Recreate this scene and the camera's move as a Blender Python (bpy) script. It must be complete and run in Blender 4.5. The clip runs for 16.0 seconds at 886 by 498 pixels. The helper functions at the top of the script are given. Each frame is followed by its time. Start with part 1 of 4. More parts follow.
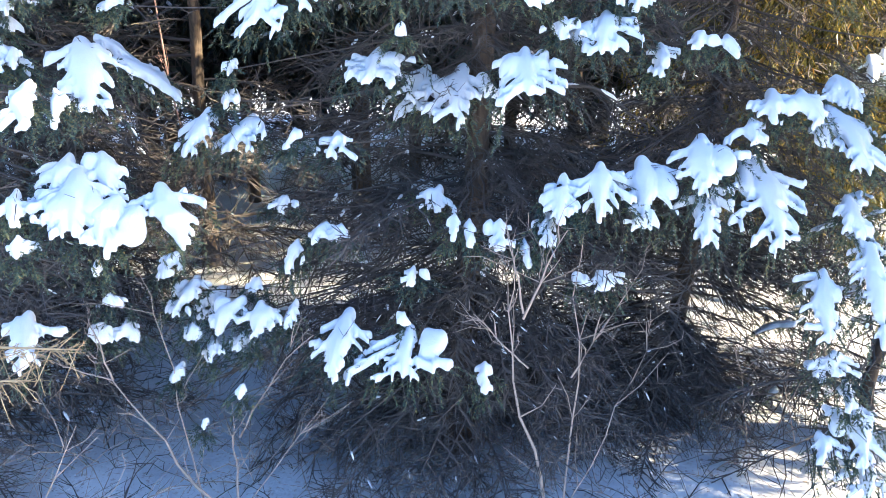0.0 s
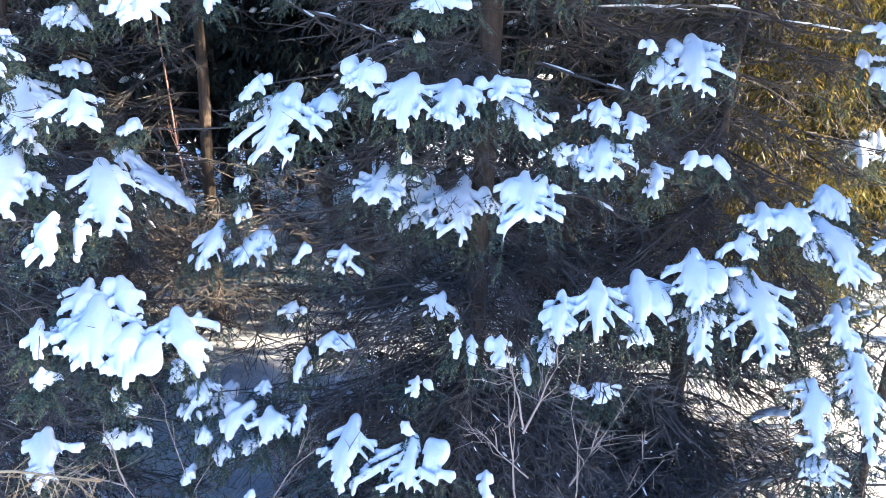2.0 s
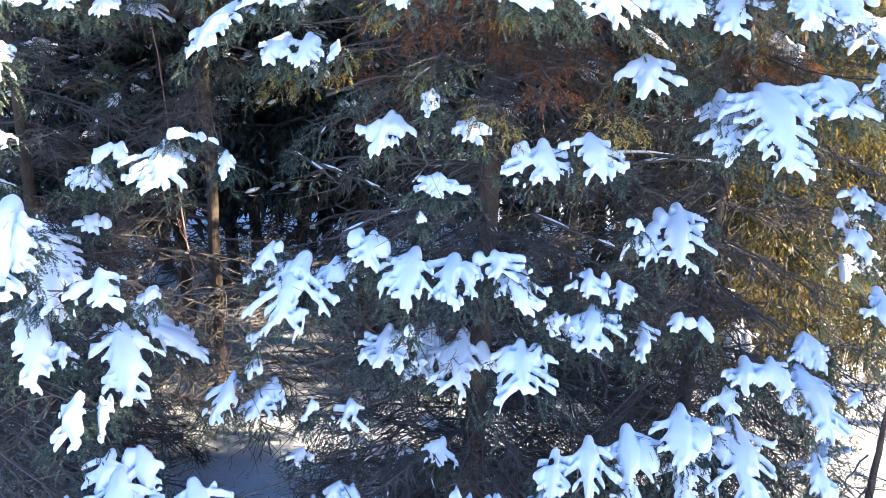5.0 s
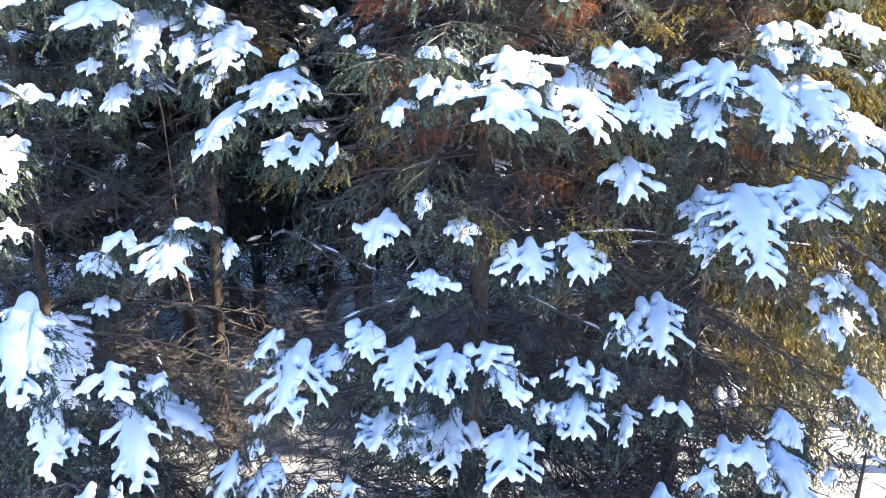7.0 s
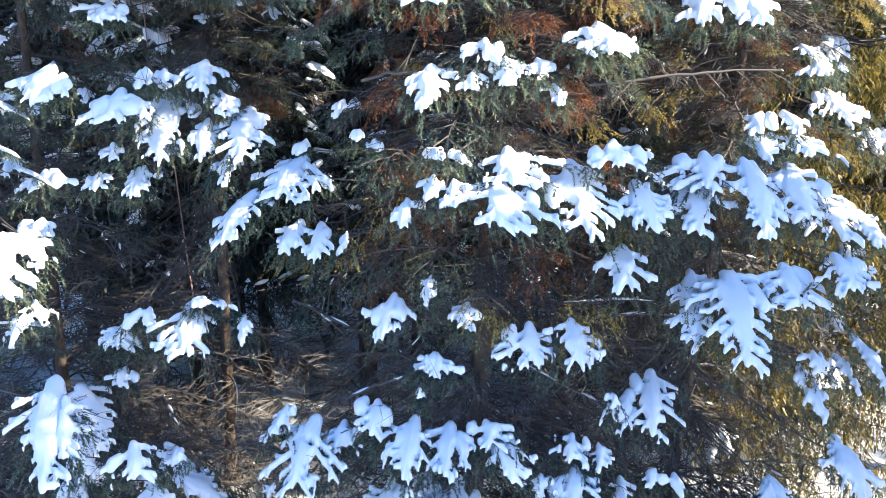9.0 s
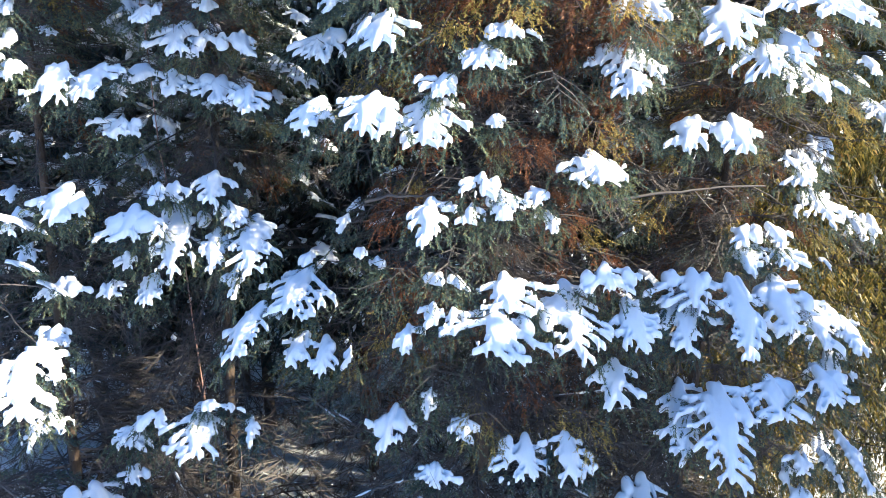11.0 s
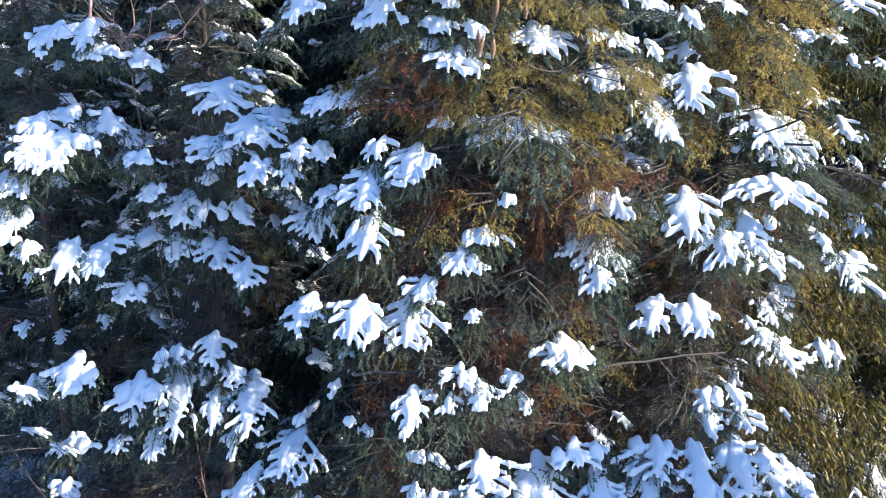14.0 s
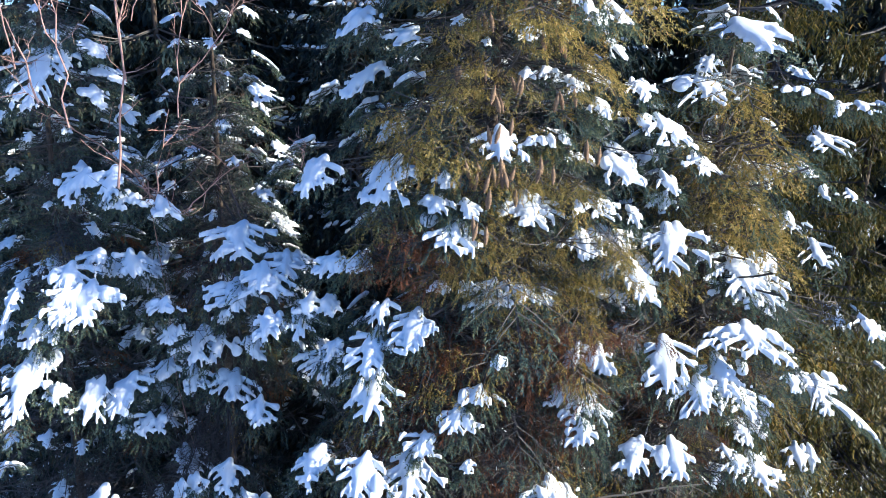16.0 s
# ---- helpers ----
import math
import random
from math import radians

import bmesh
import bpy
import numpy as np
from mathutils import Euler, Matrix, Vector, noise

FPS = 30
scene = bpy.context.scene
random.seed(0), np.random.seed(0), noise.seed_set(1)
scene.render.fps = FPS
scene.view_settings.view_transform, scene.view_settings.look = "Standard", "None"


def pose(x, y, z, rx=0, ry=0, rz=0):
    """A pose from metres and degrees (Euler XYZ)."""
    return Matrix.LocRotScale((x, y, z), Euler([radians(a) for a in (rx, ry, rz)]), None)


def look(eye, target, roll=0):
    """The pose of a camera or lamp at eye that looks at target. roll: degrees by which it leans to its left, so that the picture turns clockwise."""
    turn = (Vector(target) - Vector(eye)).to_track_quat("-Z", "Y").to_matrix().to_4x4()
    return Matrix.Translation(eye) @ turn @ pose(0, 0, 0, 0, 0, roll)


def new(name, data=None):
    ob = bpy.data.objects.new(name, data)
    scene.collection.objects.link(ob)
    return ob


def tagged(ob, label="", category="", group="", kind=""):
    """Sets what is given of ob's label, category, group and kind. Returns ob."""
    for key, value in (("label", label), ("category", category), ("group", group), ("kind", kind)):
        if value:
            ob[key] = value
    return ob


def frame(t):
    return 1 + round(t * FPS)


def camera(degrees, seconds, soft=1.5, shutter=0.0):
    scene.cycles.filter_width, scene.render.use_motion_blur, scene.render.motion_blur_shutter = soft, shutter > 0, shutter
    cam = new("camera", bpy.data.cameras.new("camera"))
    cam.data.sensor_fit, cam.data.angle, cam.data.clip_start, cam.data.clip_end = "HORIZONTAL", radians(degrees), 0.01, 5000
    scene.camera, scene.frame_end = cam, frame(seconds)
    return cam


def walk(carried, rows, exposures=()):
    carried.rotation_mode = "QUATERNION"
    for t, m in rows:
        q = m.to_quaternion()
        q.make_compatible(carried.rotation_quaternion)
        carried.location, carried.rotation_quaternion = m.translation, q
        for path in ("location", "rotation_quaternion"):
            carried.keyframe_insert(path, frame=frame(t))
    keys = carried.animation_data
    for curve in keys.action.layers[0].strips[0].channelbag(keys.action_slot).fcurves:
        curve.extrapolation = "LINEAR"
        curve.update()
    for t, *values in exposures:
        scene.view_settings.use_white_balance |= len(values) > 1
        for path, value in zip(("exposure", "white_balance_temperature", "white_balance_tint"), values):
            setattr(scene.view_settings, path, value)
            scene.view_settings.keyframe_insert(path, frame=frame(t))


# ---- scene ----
cam = camera(66.9, 16.0, soft=0.65)
METRES, EYE, TILT, LEAN, TURN = 7.0, 3.5, -20.0, 0.0, 0.0
ROWS = [
    (0.0, 0.0, 0.0, 0.0, -0.0, 0.0, 0.0),
    (0.5, -0.0021, -0.0058, 0.0237, 0.0, 0.32, -0.05),
    (1.0, -0.004, -0.0122, 0.0476, -0.0, 0.67, -0.1),
    (1.5, -0.0043, -0.0194, 0.0697, 0.01, 1.08, -0.13),
    (2.0, -0.0027, -0.0268, 0.0915, 0.04, 1.49, -0.17),
    (2.5, -0.0026, -0.0344, 0.1147, 0.07, 1.76, -0.2),
    (3.0, -0.0023, -0.0424, 0.139, 0.03, 2.02, -0.23),
    (3.5, -0.0009, -0.0508, 0.1649, 0.02, 2.27, -0.24),
    (4.0, -0.0019, -0.0585, 0.1899, -0.0, 2.45, -0.22),
    (4.5, -0.0033, -0.0657, 0.2146, -0.04, 2.58, -0.26),
    (5.0, -0.0044, -0.0729, 0.2407, -0.03, 2.55, -0.27),
    (7.5, 0.0045, -0.1257, 0.3517, 0.01, 2.93, -0.35),
    (8.0, 0.0025, -0.1373, 0.3716, 0.01, 3.01, -0.34),
    (8.5, -0.0001, -0.1485, 0.3922, 0.04, 3.06, -0.36),
    (9.0, -0.0013, -0.1592, 0.4172, 0.03, 3.14, -0.38),
    (11.5, -0.0019, -0.2116, 0.569, -0.01, 3.69, -0.4),
    (12.0, 0.0013, -0.22, 0.5964, -0.03, 3.76, -0.42),
    (12.5, 0.0042, -0.2307, 0.6275, -0.02, 3.81, -0.44),
    (13.0, 0.0083, -0.2445, 0.6604, -0.02, 3.87, -0.44),
    (13.5, 0.0138, -0.2618, 0.6982, -0.03, 4.03, -0.44),
    (14.0, 0.0182, -0.2812, 0.7403, 0.01, 4.18, -0.45),
    (14.5, 0.0203, -0.3074, 0.7937, -0.01, 4.33, -0.48),
    (15.0, 0.0212, -0.3307, 0.8403, -0.0, 4.48, -0.5),
    (15.5, 0.0212, -0.3524, 0.8834, -0.01, 4.68, -0.53),
    (16.0, 0.0188, -0.3694, 0.9238, -0.04, 4.71, -0.55),
]
walk(cam, [(t, pose(0, 0, EYE, TILT, LEAN, TURN) @ pose(METRES * x, METRES * y, METRES * z, 90 + pitch, roll, yaw)) for t, x, y, z, yaw, pitch, roll in ROWS],
     exposures=[(0.0, 3.28, 5150, 13), (2.5, 3.18, 4900, 17), (5.0, 3.2, 4900, 18), (9.0, 2.82, 4850, 14), (12.5, 2.4, 4760, 12), (16.0, 1.86, 4430, 13)])

# ---- world, sun, exposure ----
SUN_ELEVATION, SUN_AZIMUTH = 22.0, 99.5          # degrees; azimuth of the sun, clockwise from +y
world = bpy.data.worlds.new("winter_sky")
scene.world = world
world.use_nodes = True
wn = world.node_tree.nodes
sky = wn.new("ShaderNodeTexSky")
sky.sky_type, sky.sun_disc, sky.ozone_density = "NISHITA", False, 2.0
sky.sun_elevation, sky.sun_rotation = radians(SUN_ELEVATION), radians(SUN_AZIMUTH)
wn["Background"].inputs["Strength"].default_value = 0.061
world.node_tree.links.new(sky.outputs[0], wn["Background"].inputs[0])
sun = new("sun", bpy.data.lights.new("sun", "SUN"))
sun.data.energy, sun.data.angle, sun.data.color = 5.0, radians(0.5), (1.0, 0.72, 0.36)
_a, _e = radians(SUN_AZIMUTH), radians(SUN_ELEVATION)
SUN_WAY = Vector((math.sin(_a) * math.cos(_e), math.cos(_a) * math.cos(_e), math.sin(_e)))
sun.matrix_world = look(SUN_WAY * 60, (0, 0, 0))


# ---- materials ----
def material(name, rough=0.7):
    m = bpy.data.materials.new(name)
    m.use_nodes = True
    n, l = m.node_tree.nodes, m.node_tree.links
    b = n["Principled BSDF"]
    b.inputs["Roughness"].default_value = rough
    return m, n, l, b


def ramp(n, l, source, stops):
    r = n.new("ShaderNodeValToRGB")
    e = r.color_ramp.elements
    while len(e) < len(stops):
        e.new(0.5)
    for k, (p, c) in zip(e, stops):
        k.position, k.color = p, (*c, 1)
    l.new(source, r.inputs[0])
    return r.outputs[0]


def noise_tex(n, l, scale, detail=4.0, where="Object", stretch=None):
    tc = n.new("ShaderNodeTexCoord")
    t = n.new("ShaderNodeTexNoise")
    t.inputs["Scale"].default_value, t.inputs["Detail"].default_value = scale, detail
    out = tc.outputs[where]
    if stretch:
        mp = n.new("ShaderNodeMapping")
        mp.inputs["Scale"].default_value = stretch
        l.new(out, mp.inputs[0])
        out = mp.outputs[0]
    l.new(out, t.inputs["Vector"])
    return t.outputs["Fac"]


def bump(n, l, b, height, strength, distance):
    k = n.new("ShaderNodeBump")
    k.inputs["Strength"].default_value, k.inputs["Distance"].default_value = strength, distance
    l.new(height, k.inputs["Height"])
    l.new(k.outputs[0], b.inputs["Normal"])


def mixed(n, l, fac, a, c, mode="MIX"):
    m = n.new("ShaderNodeMix")
    m.data_type, m.blend_type = "RGBA", mode
    if isinstance(fac, float):
        m.inputs[0].default_value = fac
    else:
        l.new(fac, m.inputs[0])
    l.new(a, m.inputs[6])
    l.new(c, m.inputs[7])
    return m.outputs[2]


def make_snow(name, scale, dim):
    m, n, l, b = material(name, 0.55)
    big = noise_tex(n, l, 6 * scale, 3)
    fine = noise_tex(n, l, 90 * scale, 5)
    l.new(ramp(n, l, big, [(0.3, (0.64 - dim, 0.675 - dim, 0.73 - dim)), (0.7, (0.70, 0.73, 0.77))]), b.inputs["Base Color"])
    b.inputs["Specular IOR Level"].default_value = 0.25
    add = n.new("ShaderNodeMath")
    add.operation = "ADD"
    l.new(big, add.inputs[0])
    l.new(fine, add.inputs[1])
    bump(n, l, b, add.outputs[0], 0.3, 0.01 / scale)
    return m


def make_needles(name, dark, mid, light, gold):
    m, n, l, b = material(name, 0.5)
    geo = n.new("ShaderNodeNewGeometry")
    info = n.new("ShaderNodeObjectInfo")
    c = ramp(n, l, geo.outputs["Random Per Island"], [(0.0, dark), (0.5, mid), (0.88, light), (1.0, gold)])
    d = ramp(n, l, info.outputs["Random"], [(0.0, (0.75, 0.8, 0.9)), (1.0, (1.15, 1.1, 0.95))])
    l.new(mixed(n, l, 1.0, c, d, "MULTIPLY"), b.inputs["Base Color"])
    b.inputs["Specular IOR Level"].default_value = 0.3
    thin = n.new("ShaderNodeBsdfTranslucent")
    l.new(b.inputs["Base Color"].links[0].from_socket, thin.inputs["Color"])
    both = n.new("ShaderNodeMixShader")
    both.inputs[0].default_value = 0.3
    l.new(b.outputs[0], both.inputs[1])
    l.new(thin.outputs[0], both.inputs[2])
    out = [k for k in n if k.type == "OUTPUT_MATERIAL"][0]
    l.new(both.outputs[0], out.inputs["Surface"])
    return m


def make_bark(name, dark, light, scale=9.0, stretch=(1, 1, 0.25)):
    m, n, l, b = material(name, 0.9)
    f = noise_tex(n, l, scale, 7, stretch=stretch)
    g = noise_tex(n, l, scale * 6, 4, stretch=stretch)
    c = ramp(n, l, f, [(0.3, dark), (0.52, tuple((p + q) / 2 for p, q in zip(dark, light))), (0.72, light)])
    d = ramp(n, l, g, [(0.3, (0.6, 0.6, 0.6)), (0.7, (1.2, 1.15, 1.1))])
    l.new(mixed(n, l, 1.0, c, d, "MULTIPLY"), b.inputs["Base Color"])
    bump(n, l, b, g, 0.8, 0.012)
    return m


def make_twig(name, a, c):
    m, n, l, b = material(name, 0.85)
    geo = n.new("ShaderNodeNewGeometry")
    l.new(ramp(n, l, geo.outputs["Random Per Island"], [(0.0, a), (1.0, c)]), b.inputs["Base Color"])
    return m


SNOW = make_snow("bough_snow", 1.0, 0.03)
# base lowered to stand for the forest floor's shade; the brown litter is debris
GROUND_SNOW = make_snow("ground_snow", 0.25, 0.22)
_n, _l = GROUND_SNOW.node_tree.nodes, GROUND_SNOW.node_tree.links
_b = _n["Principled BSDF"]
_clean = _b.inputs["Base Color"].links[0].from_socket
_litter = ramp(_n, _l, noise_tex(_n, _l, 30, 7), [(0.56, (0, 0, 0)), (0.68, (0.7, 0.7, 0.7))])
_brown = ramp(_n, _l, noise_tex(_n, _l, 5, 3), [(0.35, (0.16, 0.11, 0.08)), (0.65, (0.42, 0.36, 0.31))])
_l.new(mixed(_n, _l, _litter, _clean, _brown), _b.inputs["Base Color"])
NEEDLES = make_needles("spruce_needles", (0.04, 0.072, 0.078), (0.088, 0.135, 0.12), (0.20, 0.22, 0.125), (0.25, 0.19, 0.08))
GOLD_NEEDLES = make_needles("weeping_needles", (0.028, 0.034, 0.012), (0.085, 0.082, 0.02), (0.23, 0.185, 0.035), (0.22, 0.13, 0.035))
# the wood's deep blue shade is put into this needle colour
SHADE_NEEDLES = make_needles("shade_dark_needles", (0.013, 0.025, 0.03), (0.025, 0.042, 0.045), (0.06, 0.07, 0.05), (0.09, 0.07, 0.035))
BROWN_NEEDLES = make_needles("dry_needles", (0.08, 0.036, 0.02), (0.15, 0.064, 0.032), (0.24, 0.11, 0.05), (0.3, 0.19, 0.09))
# yellow base colour stands in for sun falling on green needles
SUN_GOLD_NEEDLES = make_needles("sun_gold_needles", (0.11, 0.105, 0.03), (0.29, 0.24, 0.06), (0.46, 0.36, 0.12), (0.38, 0.2, 0.08))
BARK = make_bark("spruce_bark", (0.03, 0.023, 0.018), (0.10, 0.075, 0.055))
TWIG = make_twig("dead_twig", (0.018, 0.019, 0.022), (0.10, 0.09, 0.087))
GREY_TWIG = make_twig("shrub_bark", (0.20, 0.17, 0.15), (0.34, 0.29, 0.26))
RED_TWIG = make_twig("red_shrub_bark", (0.22, 0.13, 0.11), (0.36, 0.24, 0.21))
STRAW_TWIG = make_twig("straw_twig", (0.30, 0.21, 0.11), (0.52, 0.40, 0.23))
CONE = make_bark("cone_scales", (0.12, 0.08, 0.05), (0.33, 0.23, 0.14), 60, (1, 1, 1))


# ---- mesh building ----
class Geo:
    """Collects loose triangles and quads, each with a material slot, for one mesh."""

    def __init__(self):
        self.v, self.f3, self.f4, self.m3, self.m4, self.n = [], [], [], [], [], 0

    def add(self, verts, tris=None, quads=None, slot=0):
        verts = np.asarray(verts, float).reshape(-1, 3)
        self.v.append(verts)
        if tris is not None and len(tris):
            t = np.asarray(tris, int).reshape(-1, 3) + self.n
            self.f3.append(t)
            self.m3.append(np.full(len(t), slot))
        if quads is not None and len(quads):
            q = np.asarray(quads, int).reshape(-1, 4) + self.n
            self.f4.append(q)
            self.m4.append(np.full(len(q), slot))
        self.n += len(verts)

    def tube(self, pts, radii, sides=3, slot=0):
        pts, radii = np.asarray(pts, float), np.asarray(radii, float)
        d = np.gradient(pts, axis=0)
        d /= np.linalg.norm(d, axis=1, keepdims=True) + 1e-9
        up = np.where(np.abs(d[:, 2:3]) > 0.9, np.array([[1.0, 0, 0]]), np.array([[0, 0, 1.0]]))
        a = np.cross(d, up)
        a /= np.linalg.norm(a, axis=1, keepdims=True) + 1e-9
        b = np.cross(d, a)
        ang = np.arange(sides) * 2 * np.pi / sides
        ring = a[:, None] * np.cos(ang)[None, :, None] + b[:, None] * np.sin(ang)[None, :, None]
        v = (pts[:, None] + ring * radii[:, None, None]).reshape(-1, 3)
        k, i = np.meshgrid(np.arange(len(pts) - 1), np.arange(sides), indexing="ij")
        k, i = k.ravel(), i.ravel()
        j = (i + 1) % sides
        self.add(v, quads=np.stack([k * sides + i, k * sides + j, (k + 1) * sides + j, (k + 1) * sides + i], 1), slot=slot)

    def needles(self, p0, p1, per_metre, length, width, rng, slot, spread=0.85):
        """Bristles round many straight shoots at once: p0, p1 are (n, 3)."""
        p0, p1 = np.asarray(p0, float), np.asarray(p1, float)
        ln = np.linalg.norm(p1 - p0, axis=1)
        count = np.maximum((ln * per_metre).astype(int), 3)
        k = np.repeat(np.arange(len(p0)), count)
        s = rng.random(len(k))
        d = ((p1 - p0) / (ln[:, None] + 1e-9))[k]
        base = p0[k] + (p1 - p0)[k] * s[:, None]
        r = rng.normal(size=(len(k), 3))
        r -= (r * d).sum(1, keepdims=True) * d
        r /= np.linalg.norm(r, axis=1, keepdims=True) + 1e-9
        way = d * (0.55 + 0.5 * s[:, None] ** 4) + r * spread
        way /= np.linalg.norm(way, axis=1, keepdims=True)
        side = np.cross(way, d)
        side /= np.linalg.norm(side, axis=1, keepdims=True) + 1e-9
        tip = base + way * (length * (0.7 + 0.5 * rng.random(len(k))))[:, None]
        v = np.stack([base - side * width / 2, base + side * width / 2, tip], 1).reshape(-1, 3)
        self.add(v, tris=np.arange(len(v)).reshape(-1, 3), slot=slot)

    def mesh(self, name, materials, smooth=False):
        me = bpy.data.meshes.new(name)
        v = np.concatenate(self.v) if self.v else np.zeros((0, 3))
        f3 = np.concatenate(self.f3) if self.f3 else np.zeros((0, 3), int)
        f4 = np.concatenate(self.f4) if self.f4 else np.zeros((0, 4), int)
        mi = np.concatenate([*self.m3, *self.m4]) if self.m3 or self.m4 else np.zeros(0, int)
        me.vertices.add(len(v))
        me.vertices.foreach_set("co", v.ravel())
        loops = np.concatenate([f3.ravel(), f4.ravel()])
        me.loops.add(len(loops))
        me.loops.foreach_set("vertex_index", loops)
        n3, n4 = len(f3), len(f4)
        me.polygons.add(n3 + n4)
        me.polygons.foreach_set("loop_start", np.concatenate([np.arange(n3) * 3, n3 * 3 + np.arange(n4) * 4]))
        me.polygons.foreach_set("loop_total", np.concatenate([np.full(n3, 3), np.full(n4, 4)]))
        me.polygons.foreach_set("material_index", mi)
        me.polygons.foreach_set("use_smooth", np.full(n3 + n4, smooth))
        for m in materials:
            me.materials.append(m)
        me.update(calc_edges=True)
        me.validate()
        return me


def part(name, mesh, parent, place=(0, 0, 0), label=""):
    ob = new(name, mesh)
    ob.parent = parent
    ob.location = place
    return tagged(ob, label=label)


def thing(name, place, label, category, group=""):
    ob = new(name)
    ob.empty_display_size = 0.3
    ob.location = place
    return tagged(ob, label=label, category=category, group=group)


def waves(rng, n, low, high):
    """A cheap smooth random field of two coordinates."""
    k = rng.uniform(low, high, n)
    a, ph = rng.uniform(0, 2 * np.pi, n), rng.uniform(0, 2 * np.pi, n)
    return lambda u, v: sum(np.sin(k[i] * (u * np.cos(a[i]) + v * np.sin(a[i])) + ph[i]) for i in range(n)) / n ** 0.5


# ---- a bough: fan of shoots with needles, and the snow on it ----
def spray(rng, rows, su, sv, tu, tv, half, fat, fine):
    """One flat spray: a stem, side shoots on both sides that point forwards, and short tips along those."""
    ln, ang = math.hypot(tu - su, tv - sv), math.atan2(tv - sv, tu - su)
    k1 = rng.uniform(0.42, 0.6)
    mu, mv = su + (tu - su) * k1 + rng.normal(0, 0.015), sv + (tv - sv) * k1 + rng.normal(0, 0.015)
    rows.append((su, sv, mu, mv, 0.6 * fat, fat, 0))
    rows.append((mu, mv, tu, tv, fat, 0.018, 0))
    body = min(0.5 * half, 0.115, 0.24 * ln)
    rows.append((su + 0.12 * (mu - su), sv + 0.12 * (mv - sv), mu, mv, 0.6 * body, body, 2))
    rows.append((mu, mv, mu + 0.62 * (tu - mu), mv + 0.62 * (tv - mv), body, 0.45 * body, 2))
    sp, side = rng.uniform(0.02, 0.12), rng.choice([-1, 1])
    while sp < 0.94:
        a = ang + side * (rng.uniform(0.6, 1.0) + 0.45 * max(0.0, 1 - 2.5 * sp))
        q = half * (0.62 + 0.43 * math.sin(math.pi * min(1.0, 0.25 + 0.75 * sp))) * (1.12 - 0.62 * sp ** 1.5) * rng.uniform(0.5, 1.2)
        q = max(q, 0.05 * fine)
        bu, bv = (su + (mu - su) * sp / k1, sv + (mv - sv) * sp / k1) if sp < k1 else (mu + (tu - mu) * (sp - k1) / (1 - k1), mv + (tv - mv) * (sp - k1) / (1 - k1))
        eu, ev = bu + q * math.cos(a), bv + q * math.sin(a)
        rows.append((bu, bv, eu, ev, fine * 0.018, fine * rng.uniform(0.011, 0.016), 0 if q > 0.15 else 1))
        w, turn = q * rng.uniform(0.3, 0.55), rng.choice([-1, 1])
        while w < q - 0.035:
            c = a + turn * rng.uniform(0.5, 1.0)
            m = fine * rng.uniform(0.045, 0.08)
            cu, cv = bu + w * math.cos(a), bv + w * math.sin(a)
            rows.append((cu, cv, cu + m * math.cos(c), cv + m * math.sin(c), 0.016 * fine, fine * rng.uniform(0.010, 0.015), 1))
            turn, w = -turn, w + fine * rng.uniform(0.06, 0.1)
        side, sp = -side, sp + fine * rng.uniform(0.024, 0.052) / max(0.12, ln)


def fan(rng, width, length):
    """Shoots of a bough's end in the plane (outward u, sideways v): rows of u0, v0, u1, v1, r0, r1, order.
    One to four feathered sprays spread from a short axis."""
    rows = []
    stems = max(1, min(4, int(round(width / max(length, 0.05) * 0.85 + rng.uniform(-0.3, 0.3)))))
    fat = min(0.075, 0.12 * min(width, 1.4 * length) + 0.012)
    for k in range(stems):
        th = 0.0 if stems == 1 else ((k + 0.5) / stems * 2 - 1) * rng.uniform(0.85, 1.15) * (0.75 + 0.12 * stems)
        th += rng.uniform(-0.16, 0.16)
        far = rng.uniform(0.82, 1.05)
        tu, tv = length * far * max(0.35, math.cos(th)), width / 2 * math.sin(th) * rng.uniform(0.85, 1.1)
        su, sv = length * rng.uniform(-0.06, 0.2), tv * rng.uniform(0.5, 0.8)
        spray(rng, rows, su, sv, tu, tv, max(0.05, 0.62 * width / (stems + 0.3)), fat * rng.uniform(0.85, 1.2), min(1.0, max(0.55, 0.35 + 1.6 * min(width, length))))
    # heaped snow where the sprays meet
    for _ in range(int(1 + 2.5 * width)):
        u0, v0 = length * rng.uniform(0.15, 0.45), rng.uniform(-0.24, 0.24) * width
        rows.append((u0, v0, u0 + length * rng.uniform(0.05, 0.2), v0 * 1.15 + rng.uniform(-0.03, 0.03), 0.7 * fat, rng.uniform(0.7, 1.25) * fat, 2))
    return np.array(rows)


def fitted(rows, base, width, height):
    """Scales the shoots until the bough is as wide and as high as wanted, seen from its open side and a little from above."""
    rows = rows.copy()
    all_u = all_v = 1.0
    for _ in range(4):
        u, v, r = rows[:, [0, 2]].ravel(), rows[:, [1, 3]].ravel(), rows[:, [4, 5]].ravel()
        p = 0.957 * base(u, v) - 0.29 * u
        wide, high = (v + r).max() - (v - r).min(), (p + 0.5 * r).max() - (p - 0.5 * r).min() + 0.04
        fu, fv = 1.14 * height / high, 1.16 * width / wide
        fu, fv = min(max(fu, 0.55 / all_u), 1.6 / all_u), min(max(fv, 0.55 / all_v), 1.6 / all_v)
        rows[:, [0, 2]] *= fu
        rows[:, [1, 3]] *= fv
        all_u, all_v = all_u * fu, all_v * fv
    return rows


